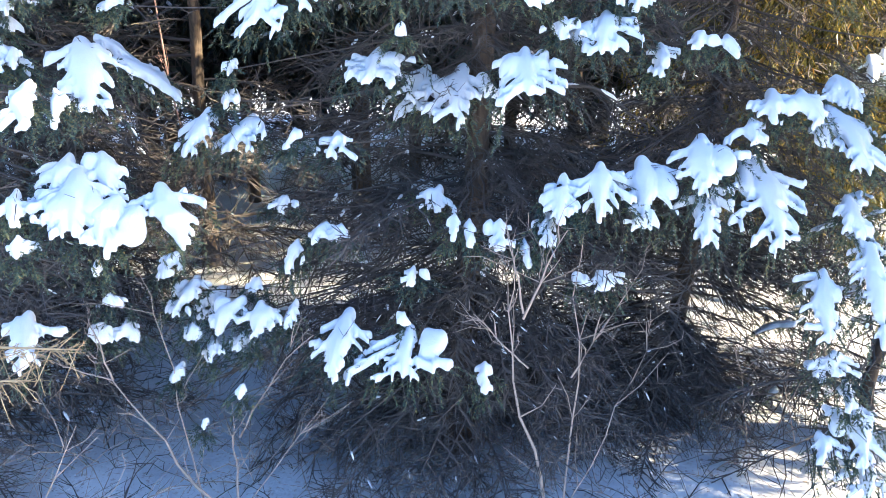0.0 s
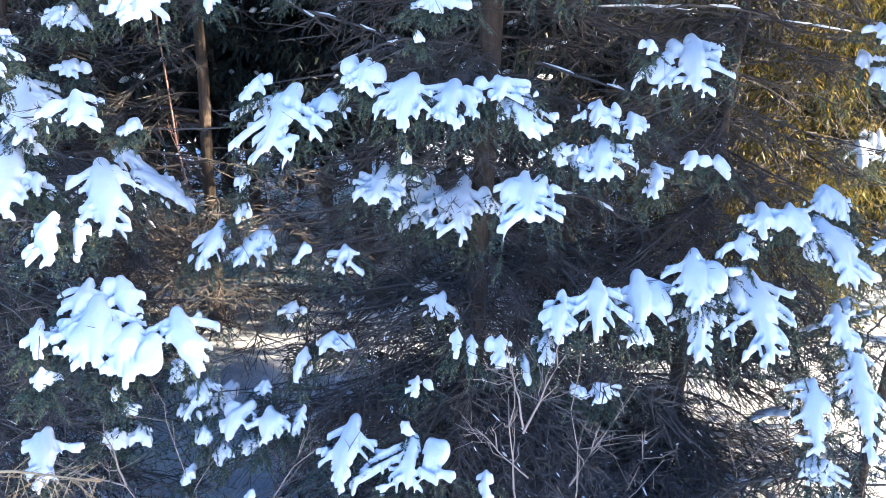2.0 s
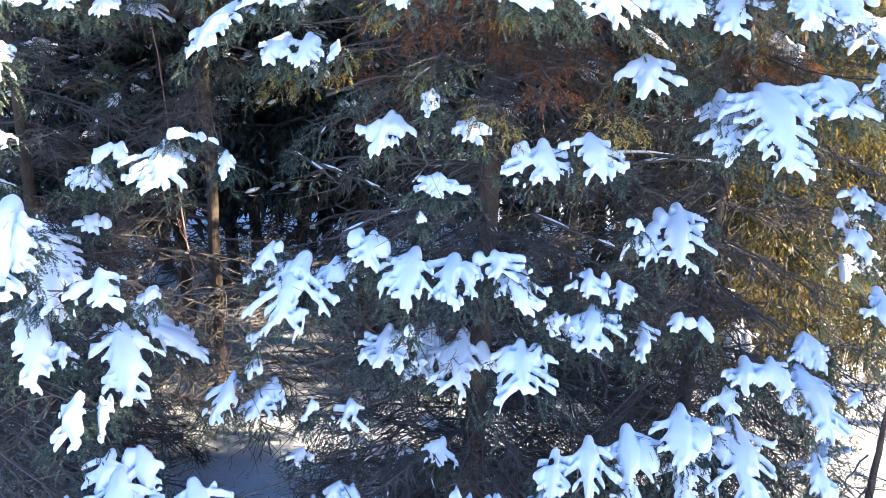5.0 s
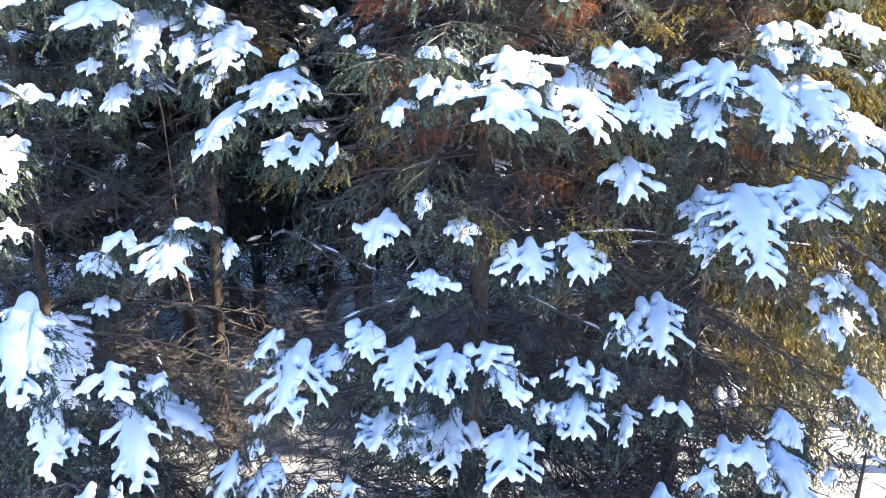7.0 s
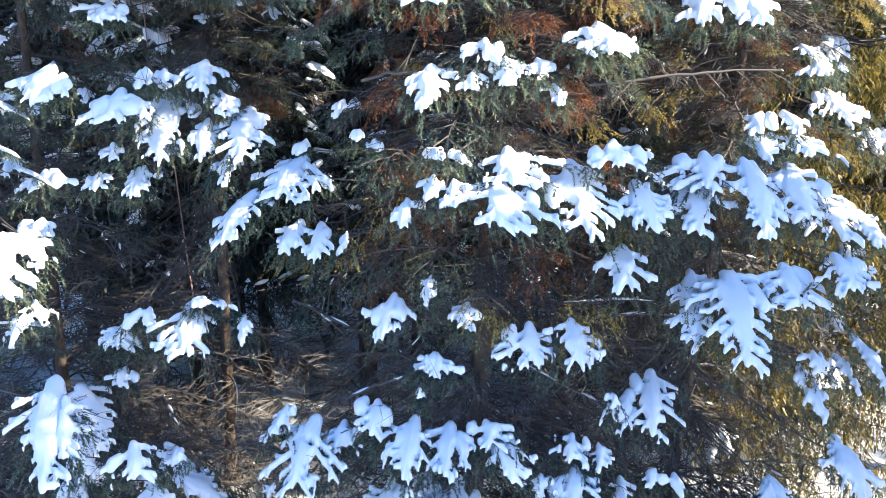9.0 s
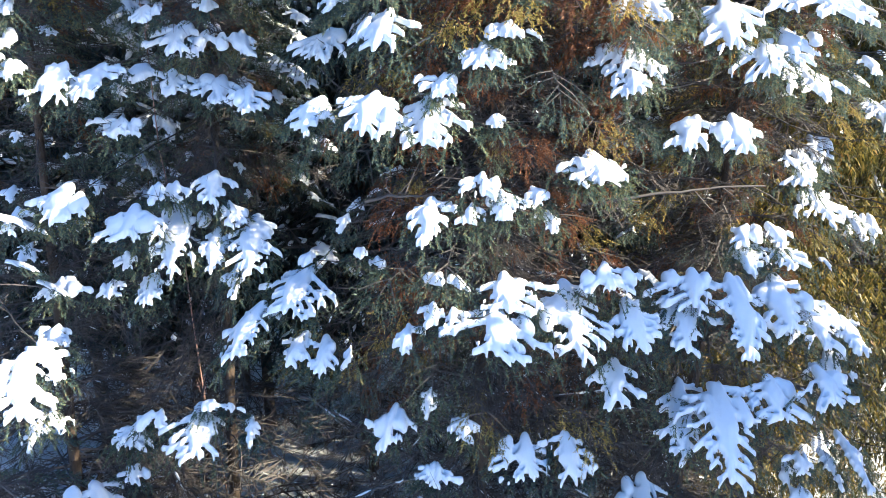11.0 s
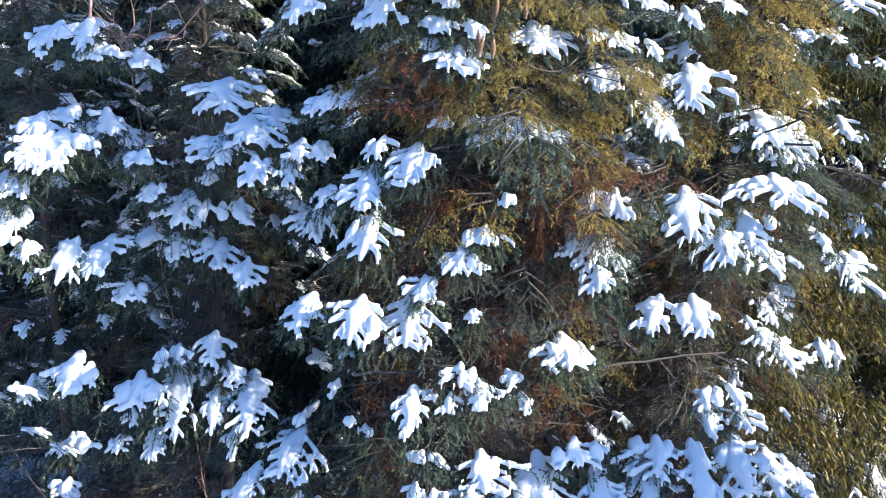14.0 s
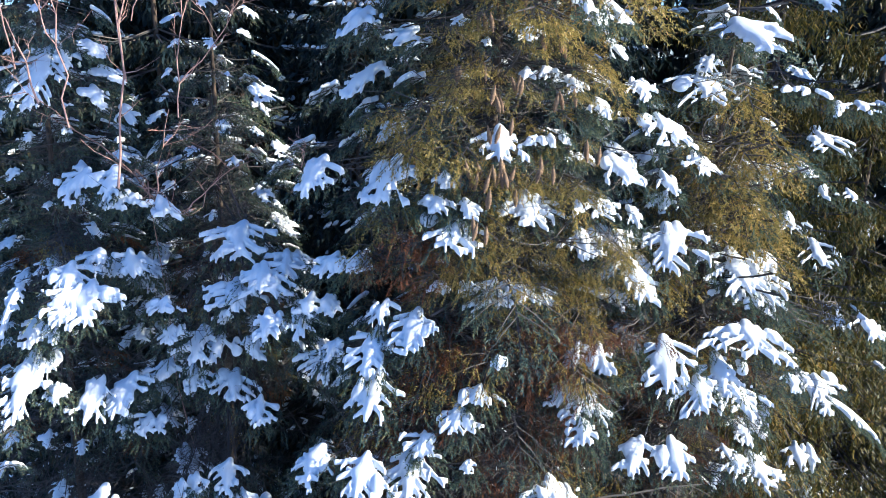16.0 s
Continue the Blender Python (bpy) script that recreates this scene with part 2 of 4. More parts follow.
def snow_mesh(rng, rows, base, width, length, cover, thick, step):
    """A pillow of snow over the shoots: rounded rim, fingers along the shoots, gaps between them."""
    keep = (rows[:, 6] != 1) & (rng.random(len(rows)) < 0.55 + 0.5 * cover) | (rows[:, 6] == 1) & (rng.random(len(rows)) < cover)
    rows = rows[keep]
    if len(rows) < 2:
        return None
    u = np.arange(rows[:, [0, 2]].min() - 0.1, rows[:, [0, 2]].max() + 0.1, step)
    v = np.arange(rows[:, [1, 3]].min() - 0.1, rows[:, [1, 3]].max() + 0.1, step)
    U, V = np.meshgrid(u, v, indexing="ij")
    wob, wob2, gap = waves(rng, 5, 16, 38), waves(rng, 4, 45, 80), waves(rng, 6, 18, 40)

    def field(U, V):
        acc = np.zeros_like(U)
        for u0, v0, u1, v1, r0, r1, _ in rows:
            du, dv = u1 - u0, v1 - v0
            s = np.clip(((U - u0) * du + (V - v0) * dv) / (du * du + dv * dv + 1e-9), 0, 0.92)
            d = np.hypot(U - u0 - s * du, V - v0 - s * dv) - (r0 + (r1 - r0) * s)
            acc += np.exp(-np.clip(d, -0.3, 0.5) / 0.0045)
        return -0.0045 * np.log(acc + 1e-30) + 0.004 * wob(U, V) + 0.0022 * wob2(U, V) + 0.004 + 0.10 * np.clip(gap(U, V) - 1.1, 0, 1) + (1 - cover) * 0.012

    F = field(U, V)
    e = 0.004
    gu, gv = (field(U + e, V) - F) / e, (field(U, V + e) - F) / e
    g2 = np.maximum(gu * gu + gv * gv, 0.25)
    out = (F > 0) & (F < 2.2 * step)
    U2, V2 = U - np.where(out, F * gu / g2, 0), V - np.where(out, F * gv / g2, 0)
    inside = F < 0
    cell = inside[:-1, :-1] | inside[1:, :-1] | inside[:-1, 1:] | inside[1:, 1:]
    if cell.sum() < 6:
        return None
    d = np.clip(-F, 0, None)
    t = np.clip(d / min(thick, 0.032), 0, 1)
    lift = thick * (0.68 * np.sqrt(1 - (1 - t) ** 2) + 0.34 * np.clip(d / 0.07, 0, 1) ** 0.8)
    z = base(U2, V2)
    top = np.stack([U2, V2, z + lift + 0.006], -1).reshape(-1, 3)
    low = np.stack([U2, V2, z - 0.012], -1).reshape(-1, 3)
    nv = len(v)
    i, j = np.nonzero(cell)
    q = np.stack([i * nv + j, (i + 1) * nv + j, (i + 1) * nv + j + 1, i * nv + j + 1], 1)
    used, inv = np.unique(q, return_inverse=True)
    q = inv.reshape(-1, 4)
    k = len(used)
    g = Geo()
    edges = {}
    for a, b, c, dd in q.tolist():
        for x, y in ((a, b), (b, c), (c, dd), (dd, a)):
            edges[(x, y)] = True
    rim = [(x, y) for (x, y) in edges if (y, x) not in edges]
    edge = np.unique(np.array(rim))
    at = {int(p): k + n for n, p in enumerate(edge)}
    rimq = np.array([(y, x, at[x], at[y]) for x, y in rim])
    g.add(np.concatenate([top[used], low[used][edge]]), quads=np.concatenate([q, rimq]))
    return g.mesh("snow_pad", [SNOW], True)


def bough_meshes(rng, hold, ang, width, height, cover, needles, dense, snow_thick, twigs=10):
    """Meshes of one bough round its own origin: limb from hold, sprays of needled shoots towards ang, and its snow.
    Also the drop of its middle below the origin, and its length."""
    eu, ev = np.array([math.cos(ang), math.sin(ang), 0]), np.array([-math.sin(ang), math.cos(ang), 0])
    length = 1.15 * height
    bend = waves(rng, 4, 4, 9)
    slope, curl, side = rng.uniform(0.28, 0.48), rng.uniform(0.2, 0.4), rng.uniform(0.0, 0.14)
    lean = rng.uniform(-0.16, 0.16)

    def base(u, v):
        p = np.maximum(u, 0)
        return -slope * u - curl * p * p / length - side * np.abs(2 * v / width) ** 2 * width * 0.6 + lean * v + 0.02 * bend(u, v) * min(1, width)

    rows = fitted(fan(rng, width, length), base, width, height)

    def place(u, v, z):
        return eu * np.asarray(u)[..., None] + ev * np.asarray(v)[..., None] + np.array([0, 0, 1.0]) * np.asarray(z)[..., None]

    g, leaf = Geo(), Geo()
    full, rows = rows, rows[rows[:, 6] != 2]
    p0 = place(rows[:, 0], rows[:, 1], base(rows[:, 0], rows[:, 1]) - 0.02)
    ext = 1.0 + 0.05 / np.maximum(np.hypot(rows[:, 2] - rows[:, 0], rows[:, 3] - rows[:, 1]), 0.05)
    u1, v1 = rows[:, 0] + (rows[:, 2] - rows[:, 0]) * ext, rows[:, 1] + (rows[:, 3] - rows[:, 1]) * ext
    p1 = place(u1, v1, base(u1, v1) - 0.022)
    mid = (p0 + p1) / 2
    mid[:, 2] = base((rows[:, 0] + u1) / 2, (rows[:, 1] + v1) / 2) - 0.02
    for a, m, b, k in zip(p0, mid, p1, rows[:, 6]):
        if k == 0:
            g.tube([a, m, b], [0.006, 0.004, 0.0015], 3, 0)
    leaf.needles(p0, mid, 60 * dense, 0.026, 0.008, rng, 0)
    leaf.needles(mid, p1, 190 * dense, 0.028, 0.0085, rng, 0)
    # green shoots hanging under the sprays and out past the snow
    n = int(len(rows) * 1.5) + 8
    pick = rng.integers(0, len(rows), n)
    s = rng.uniform(0.1, 1.1, (n, 1))
    h0 = p0[pick] + (p1[pick] - p0[pick]) * s
    h0[:, 2] -= 0.012
    out = (p1[pick] - p0[pick]) / (np.linalg.norm(p1[pick] - p0[pick], axis=1, keepdims=True) + 1e-6)
    h1 = h0 + out * rng.uniform(0.0, 0.08, (n, 1)) + eu * rng.uniform(-0.02, 0.09, (n, 1)) + ev * rng.uniform(-0.05, 0.05, (n, 1))
    h1[:, 2] -= rng.uniform(0.03, 0.13, n) * min(1, 0.5 + width)
    leaf.needles(h0, h1, 300 * dense, 0.027, 0.0085, rng, 0)
    # limb back to the trunk, with bare twigs
    t = np.linspace(0, 1, 7)[:, None]
    end = eu * length * 0.3
    end[2] = float(base(np.array(length * 0.3), np.array(0.0))) - 0.02
    limb = hold * (1 - t) + end * t
    limb[:, 2] += (rng.uniform(-0.12, 0.12) - 0.1) * np.sin(np.pi * t[:, 0])
    limb[:, :2] += rng.normal(0, 0.02, (7, 2)) * np.sin(np.pi * t)
    g.tube(limb, np.linspace(0.006 + 0.009 * width, 0.004, 7), 5, 0)
    for _ in range(int(twigs * np.linalg.norm(hold - end))):
        s = rng.uniform(0.1, 0.98)
        a = hold * (1 - s) + end * s
        a[2] += -0.1 * math.sin(math.pi * s)
        q = rng.normal(size=3)
        q[2] = q[2] * 0.4 - 0.35
        q = q / np.linalg.norm(q) * rng.uniform(0.15, 0.45)
        w = rng.normal(0, 0.03, 3)
        g.tube([a, a + q * 0.5 + w, a + q], [0.004, 0.003, 0.0014], 3, 0)
        for _ in range(3):
            e = rng.normal(size=3)
            e = e / np.linalg.norm(e) * rng.uniform(0.06, 0.2)
            o = a + q * rng.uniform(0.3, 0.7) + w
            g.tube([o, o + e], [0.0026, 0.001], 3, 0)
    snow = snow_mesh(rng, full, base, width, length, cover, snow_thick, 0.019 if dense < 1 else 0.0085 if width < 0.4 else 0.0105) if cover > 0 else None
    if snow:
        c = np.empty(len(snow.vertices) * 3)
        snow.vertices.foreach_get("co", c)
        c = c.reshape(-1, 3)
        snow.vertices.foreach_set("co", place(c[:, 0], c[:, 1], c[:, 2]).ravel())
        snow.update()
    # the middle of the bough, seen as fitted() sees it
    u, v = full[:, [0, 2]].ravel(), full[:, [1, 3]].ravel()
    q = place(u, v, base(u, v))
    p = 0.957 * q[:, 2] + 0.29 * q[:, 1]
    mid = np.array([(q[:, 0].max() + q[:, 0].min()) / 2, (q[:, 1].max() + q[:, 1].min()) / 2, 0.0])
    mid[2] = ((p.max() + p.min()) / 2 - 0.29 * mid[1]) / 0.957
    return g.mesh("bough", [TWIG]), leaf.mesh("needles", [needles]), snow, mid


def dress(ob, leaf, snow):
    tagged(part("needles", leaf, ob), kind="stuff")
    if snow:
        part("snow_pad", snow, ob)


def bough(tree, foot, hold, centre, width, height, cover, seed, turn=None, snow_thick=0.05):
    """A bough whose snowy end lies round centre, on a limb from the trunk at hold. turn: the way it points, in degrees from +x."""
    rng = np.random.default_rng(seed)
    centre, hold = np.array(centre, float), np.array(hold, float)
    ang = math.atan2(centre[1] - hold[1], centre[0] - hold[0])
    ang += 0.68 * math.remainder(-math.pi / 2 - ang, 2 * math.pi) if centre[1] < hold[1] else 0      # ends turn to the open side
    ang = ang if turn is None else radians(turn)
    origin = centre - np.array([math.cos(ang), math.sin(ang), -0.45]) * 0.55 * height
    mesh, leaf, snow, mid = bough_meshes(rng, hold - origin, ang, width, height, cover, NEEDLES, 1.0, snow_thick)
    origin = centre - mid
    origin[2] -= 0.5 * snow_thick
    ob = part("bough", mesh, tree, Vector(origin) - Vector(foot))
    dress(ob, leaf, snow)
    return ob


def lesser_boughs():
    """A stock of smaller boughs, one metre from the trunk, that the trees share: snowy, half bare, green, and dry inner ones."""
    stock = {"snowy": [], "green": [], "dry": [], "gold": []}
    for k in range(29):
        rng = np.random.default_rng(700 + k)
        kind = "snowy" if k < 13 else "green" if k < 20 else "dry" if k < 24 else "gold"
        w = rng.uniform(0.28, 0.52)
        mesh, leaf, snow, mid = bough_meshes(rng, np.array([-1.0, 0, 0.15]), 0.0, w, w * rng.uniform(0.7, 1.0), rng.uniform(0.4, 0.8) if kind == "snowy" else 0.0,
                                       {"dry": BROWN_NEEDLES, "gold": SUN_GOLD_NEEDLES}.get(kind, NEEDLES), 0.55, 0.04, twigs=12 if kind == "dry" else 5)
        stock[kind].append((mesh, leaf, snow))
    return stock


def trunk_line(foot, top, z, bow=1.0):
    """A point of a trunk at height z. bow below 1: it leans most near the foot."""
    s = max(0.0, (z - foot[2]) / (top[2] - foot[2]))
    k = s ** bow
    return np.array([foot[0] + (top[0] - foot[0]) * k, foot[1] + (top[1] - foot[1]) * k, z])


def trunk(tree, foot, top, radius, seed, bow=1.0):
    rng = np.random.default_rng(seed)
    g = Geo()
    t = np.linspace(-0.02, 1, 40)
    pts = np.array([trunk_line(foot, top, foot[2] + q * (top[2] - foot[2]), bow) for q in t]) - np.array(foot)
    pts[:, :2] += np.cumsum(rng.normal(0, 0.008, (40, 2)), axis=0) * (1 - t[:, None])
    rad = radius * (1 - np.maximum(t, 0)) ** 0.85 + 0.008 + radius * 0.7 * np.exp(-np.maximum(t, 0) * 45)
    g.tube(pts, rad * rng.uniform(0.94, 1.06, 40), 12, 0)
    return part("trunk", g.mesh("trunk", [BARK], True), tree)


def dead_branch_meshes(count):
    made = []
    for k in range(count):
        rng = np.random.default_rng(900 + k)
        g = Geo()
        n = 9
        t = np.linspace(0, 1, n)
        ln = rng.uniform(1.3, 2.0)
        pts = np.stack([t * ln, 0.1 * np.sin(t * rng.uniform(2, 5)), -0.18 * ln * t ** 1.6 + 0.08 * np.sin(t * 3)], 1)
        g.tube(pts, np.linspace(0.014, 0.005, n), 4, 0)
        for _ in range(25):
            s = rng.uniform(0.12, 1.0)
            a = np.array([np.interp(s, t, pts[:, c]) for c in range(3)])
            w = np.array([rng.uniform(0.1, 0.9), rng.choice([-1, 1]) * rng.uniform(0.4, 1), rng.uniform(-0.6, 0.15)])
            w *= rng.uniform(0.25, 0.65) * (1.1 - 0.5 * s) / np.linalg.norm(w)
            b1, b2 = a + w * 0.5 + rng.normal(0, 0.025, 3), a + w + np.array([0, 0, -0.05])
            g.tube([a, b1, b2], [0.0078, 0.0062, 0.0032], 3, 0)
            if rng.random() < 0.06:
                c0, sz = b1 + (b2 - b1) * rng.uniform(-0.3, 0.6), rng.uniform(0.006, 0.02)
                e = (b2 - b1) / np.linalg.norm(b2 - b1) * rng.uniform(0.03, 0.12)
                c0[2] += 0.4 * sz
                g.tube([c0, c0 + 0.3 * e, c0 + 0.75 * e, c0 + e], [0.2 * sz, sz, 0.8 * sz, 0.2 * sz], 5, 1)
            for _ in range(4):
                c0 = b1 + (b2 - b1) * rng.uniform(-0.6, 0.9)
                e = w * 0.35 + rng.normal(0, 0.1, 3)
                g.tube([c0, c0 + e], [0.0052, 0.0025], 3, 0)
        made.append(g.mesh("dead_branch", [TWIG, SNOW]))
    return made


DEAD = dead_branch_meshes(7)
LESSER = lesser_boughs()


def dead_branches(tree, foot, top, count, low, high, seed, bow=1.0, long=1.0):
    rng = np.random.default_rng(seed)
    for k in range(count):
        z = low + (high - low) * ((k + rng.random()) / count) ** 1.4
        p = trunk_line(foot, top, z, bow) - np.array(foot)
        ob = part("dead_branch", DEAD[rng.integers(len(DEAD))], tree, p)
        turn = rng.uniform(0, 2 * math.pi)
        ob.rotation_euler = (rng.uniform(-0.3, 0.3), rng.uniform(-0.15, 0.3), turn)
        size = long * (1.0 if z < 5 else 0.85) * (1 - (0.3 if z < 2.4 else 0.6) * max(0.0, -math.sin(turn)) ** 0.6)
        ob.scale = (size, size, size)


def spruce(foot, top, radius, label, spots, seed, reach, dead=(0, 0, 0), fill=(0, 0, 0), bare=0.85, lush=0, cover=0.9, gold=0.05, dry=0.05, bow=1.0, long=1.0, group="spruces"):
    """spots: rows of x, y, z, width, height of the snowy boughs. reach: crown radius at the foot.
    dead: count, lowest, highest. fill: count, lowest, highest of the lesser boughs."""
    tree = thing("spruce_tree", foot, label, "tree", group)
    trunk(tree, foot, top, radius, seed, bow)
    for k, (x, y, z, w, h, *turn) in enumerate(spots):
        up = 0.12 + 0.1 * math.hypot(x - foot[0], y - foot[1])
        bough(tree, foot, trunk_line(foot, top, min(z + up, top[2] - 0.2), bow), (x, y, z), w, h, cover if z < 9.4 else 0.9 * cover, seed * 100 + k, *turn)
    rng = np.random.default_rng(seed + 5)
    done = [(np.array(p[:3]), 0.12 + 0.4 * p[3]) for p in spots]
    n, low, high = fill
    for k in range(n + lush):
        kind = rng.choice(["snowy", "green", "dry"], p=[0.64 - dry, 0.36, dry] if k < n else [0.43 - dry, 0.57, dry] if k % 2 else [0.38, 0.58, 0.04])
        low = low if k < n else 4.6 if k % 2 else 7.6
        for _ in range(14):
            z = low + (high - low) * rng.random()
            c = trunk_line(foot, top, z, bow)
            r = reach * max(0.03, 1 - z / (top[2] + 0.3)) ** 0.75 * (rng.uniform(0.7, 1.0) if kind == "snowy" else rng.uniform(0.2, 0.9) if kind == "green" else rng.uniform(0.25, 0.55))
            a = rng.uniform(0, 2 * math.pi)
            if kind == "snowy" and math.sin(a) < 0.35 and z < (9.3 if bare < 0.96 else 10.6) and rng.random() < bare:
                continue
            if math.sin(a) < 0 and z < 11:
                r *= 1 + 0.45 * math.sin(a)
            p = c + np.array([r * math.cos(a), r * math.sin(a), 0])
            if kind == "dry" and z < min(8.4, 0.7 * top[2]) or kind != "dry" and all(np.linalg.norm((p - q) * np.array([1, 0.6, 1.2])) > d for q, d in done):
                break
        else:
            continue
        if kind != "dry":
            done.append((p, 0.3 if kind == "snowy" else 0.16))
        # some inner green boughs take the needles with sunlight in their colour
        inner = "gold" if kind == "green" and r < (0.75 if z < 8.4 or gold < 0.4 else 1.0) * reach * max(0.03, 1 - z / (top[2] + 0.3)) ** 0.75 and rng.random() < gold + (0.25 if z > 8.4 and gold > 0.4 else 0) else kind
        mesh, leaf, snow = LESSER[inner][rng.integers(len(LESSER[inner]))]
        size = rng.uniform(0.7, 1.1) * (1.3 if k >= n and z > 7.6 else 0.6 if r < 0.5 or kind == "snowy" and math.sin(a) < -0.2 else 1.0)
        if math.sin(a) < 0.5:
            a += 0.55 * math.remainder(-math.pi / 2 - a, 2 * math.pi)
        m = Matrix.Translation(Vector(p) - Vector(foot)) @ Euler((rng.uniform(-0.2, 0.2), rng.uniform(-0.2, 0.1), a)).to_matrix().to_4x4()
        ob = part("bough", mesh, tree)
        ob.matrix_basis = m @ Matrix.Diagonal((size, size, size, 1))
        dress(ob, leaf, snow)
    if dead[0]:
        dead_branches(tree, foot, top, *dead, seed + 9, bow, long)
        dead_branches(tree, foot, top, dead[0] // 4, 0.15, 2.6, seed + 19, bow, long)
    return tree


# ---- ground ----
def make_ground():
    g = Geo()
    a = np.concatenate([np.linspace(-12, 12, 97), [-400, -150, -60, -30, -18, 18, 30, 60, 150, 400]])
    a.sort()
    X, Y = np.meshgrid(a, a + 4.0, indexing="ij")
    rng = np.random.default_rng(3)
    w1, w2, w3 = waves(rng, 6, 0.3, 0.8), waves(rng, 8, 1.5, 4), waves(rng, 8, 5, 11)
    Z = 0.06 * w1(X, Y) + 0.03 * w2(X, Y) + 0.012 * w3(X, Y)
    n = len(a)
    i, j = np.meshgrid(np.arange(n - 1), np.arange(n - 1), indexing="ij")
    i, j = i.ravel(), j.ravel()
    g.add(np.stack([X, Y, Z], -1), quads=np.stack([i * n + j, (i + 1) * n + j, (i + 1) * n + j + 1, i * n + j + 1], 1))
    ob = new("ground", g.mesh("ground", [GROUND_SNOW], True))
    return tagged(ob, "shaded uneven snow on the forest floor", "ground", kind="structure")


make_ground()

# ---- the row of spruces in front ----
# rows of x, y, z, width, height of the snowy bough ends
LEFT_SPOTS = [
    (-2.25, 4.07, 1.44, 0.34, 0.15), (-2.45, 3.53, 1.64, 0.33, 0.31), (-2.19, 4.07, 1.67, 0.17, 0.10), (-1.95, 3.50, 2.13, 0.12, 0.09), (-2.24, 3.33, 2.31, 0.18, 0.12),
    (-1.67, 3.59, 2.38, 0.62, 0.35), (-2.04, 3.57, 2.46, 0.52, 0.39), (-2.31, 3.50, 2.48, 0.18, 0.20), (-2.11, 3.77, 2.59, 0.47, 0.25), (-2.19, 3.81, 2.97, 0.13, 0.24),
    (-2.32, 3.74, 2.99, 0.23, 0.30), (-2.03, 4.80, 3.03, 0.40, 0.39), (-2.26, 4.26, 3.10, 0.54, 0.51), (-2.30, 4.92, 3.18, 0.42, 0.29), (-2.68, 4.22, 3.21, 0.39, 0.21),
    (-2.62, 4.22, 3.22, 0.12, 0.16), (-2.83, 4.24, 3.28, 0.40, 0.58), (-2.77, 4.48, 3.61, 0.37, 0.39), (-2.32, 4.22, 3.66, 0.38, 0.27), (-2.82, 4.10, 3.99, 0.54, 0.66),
    (-2.68, 4.12, 4.04, 0.25, 0.35), (-3.10, 4.42, 5.13, 0.46, 0.46)]
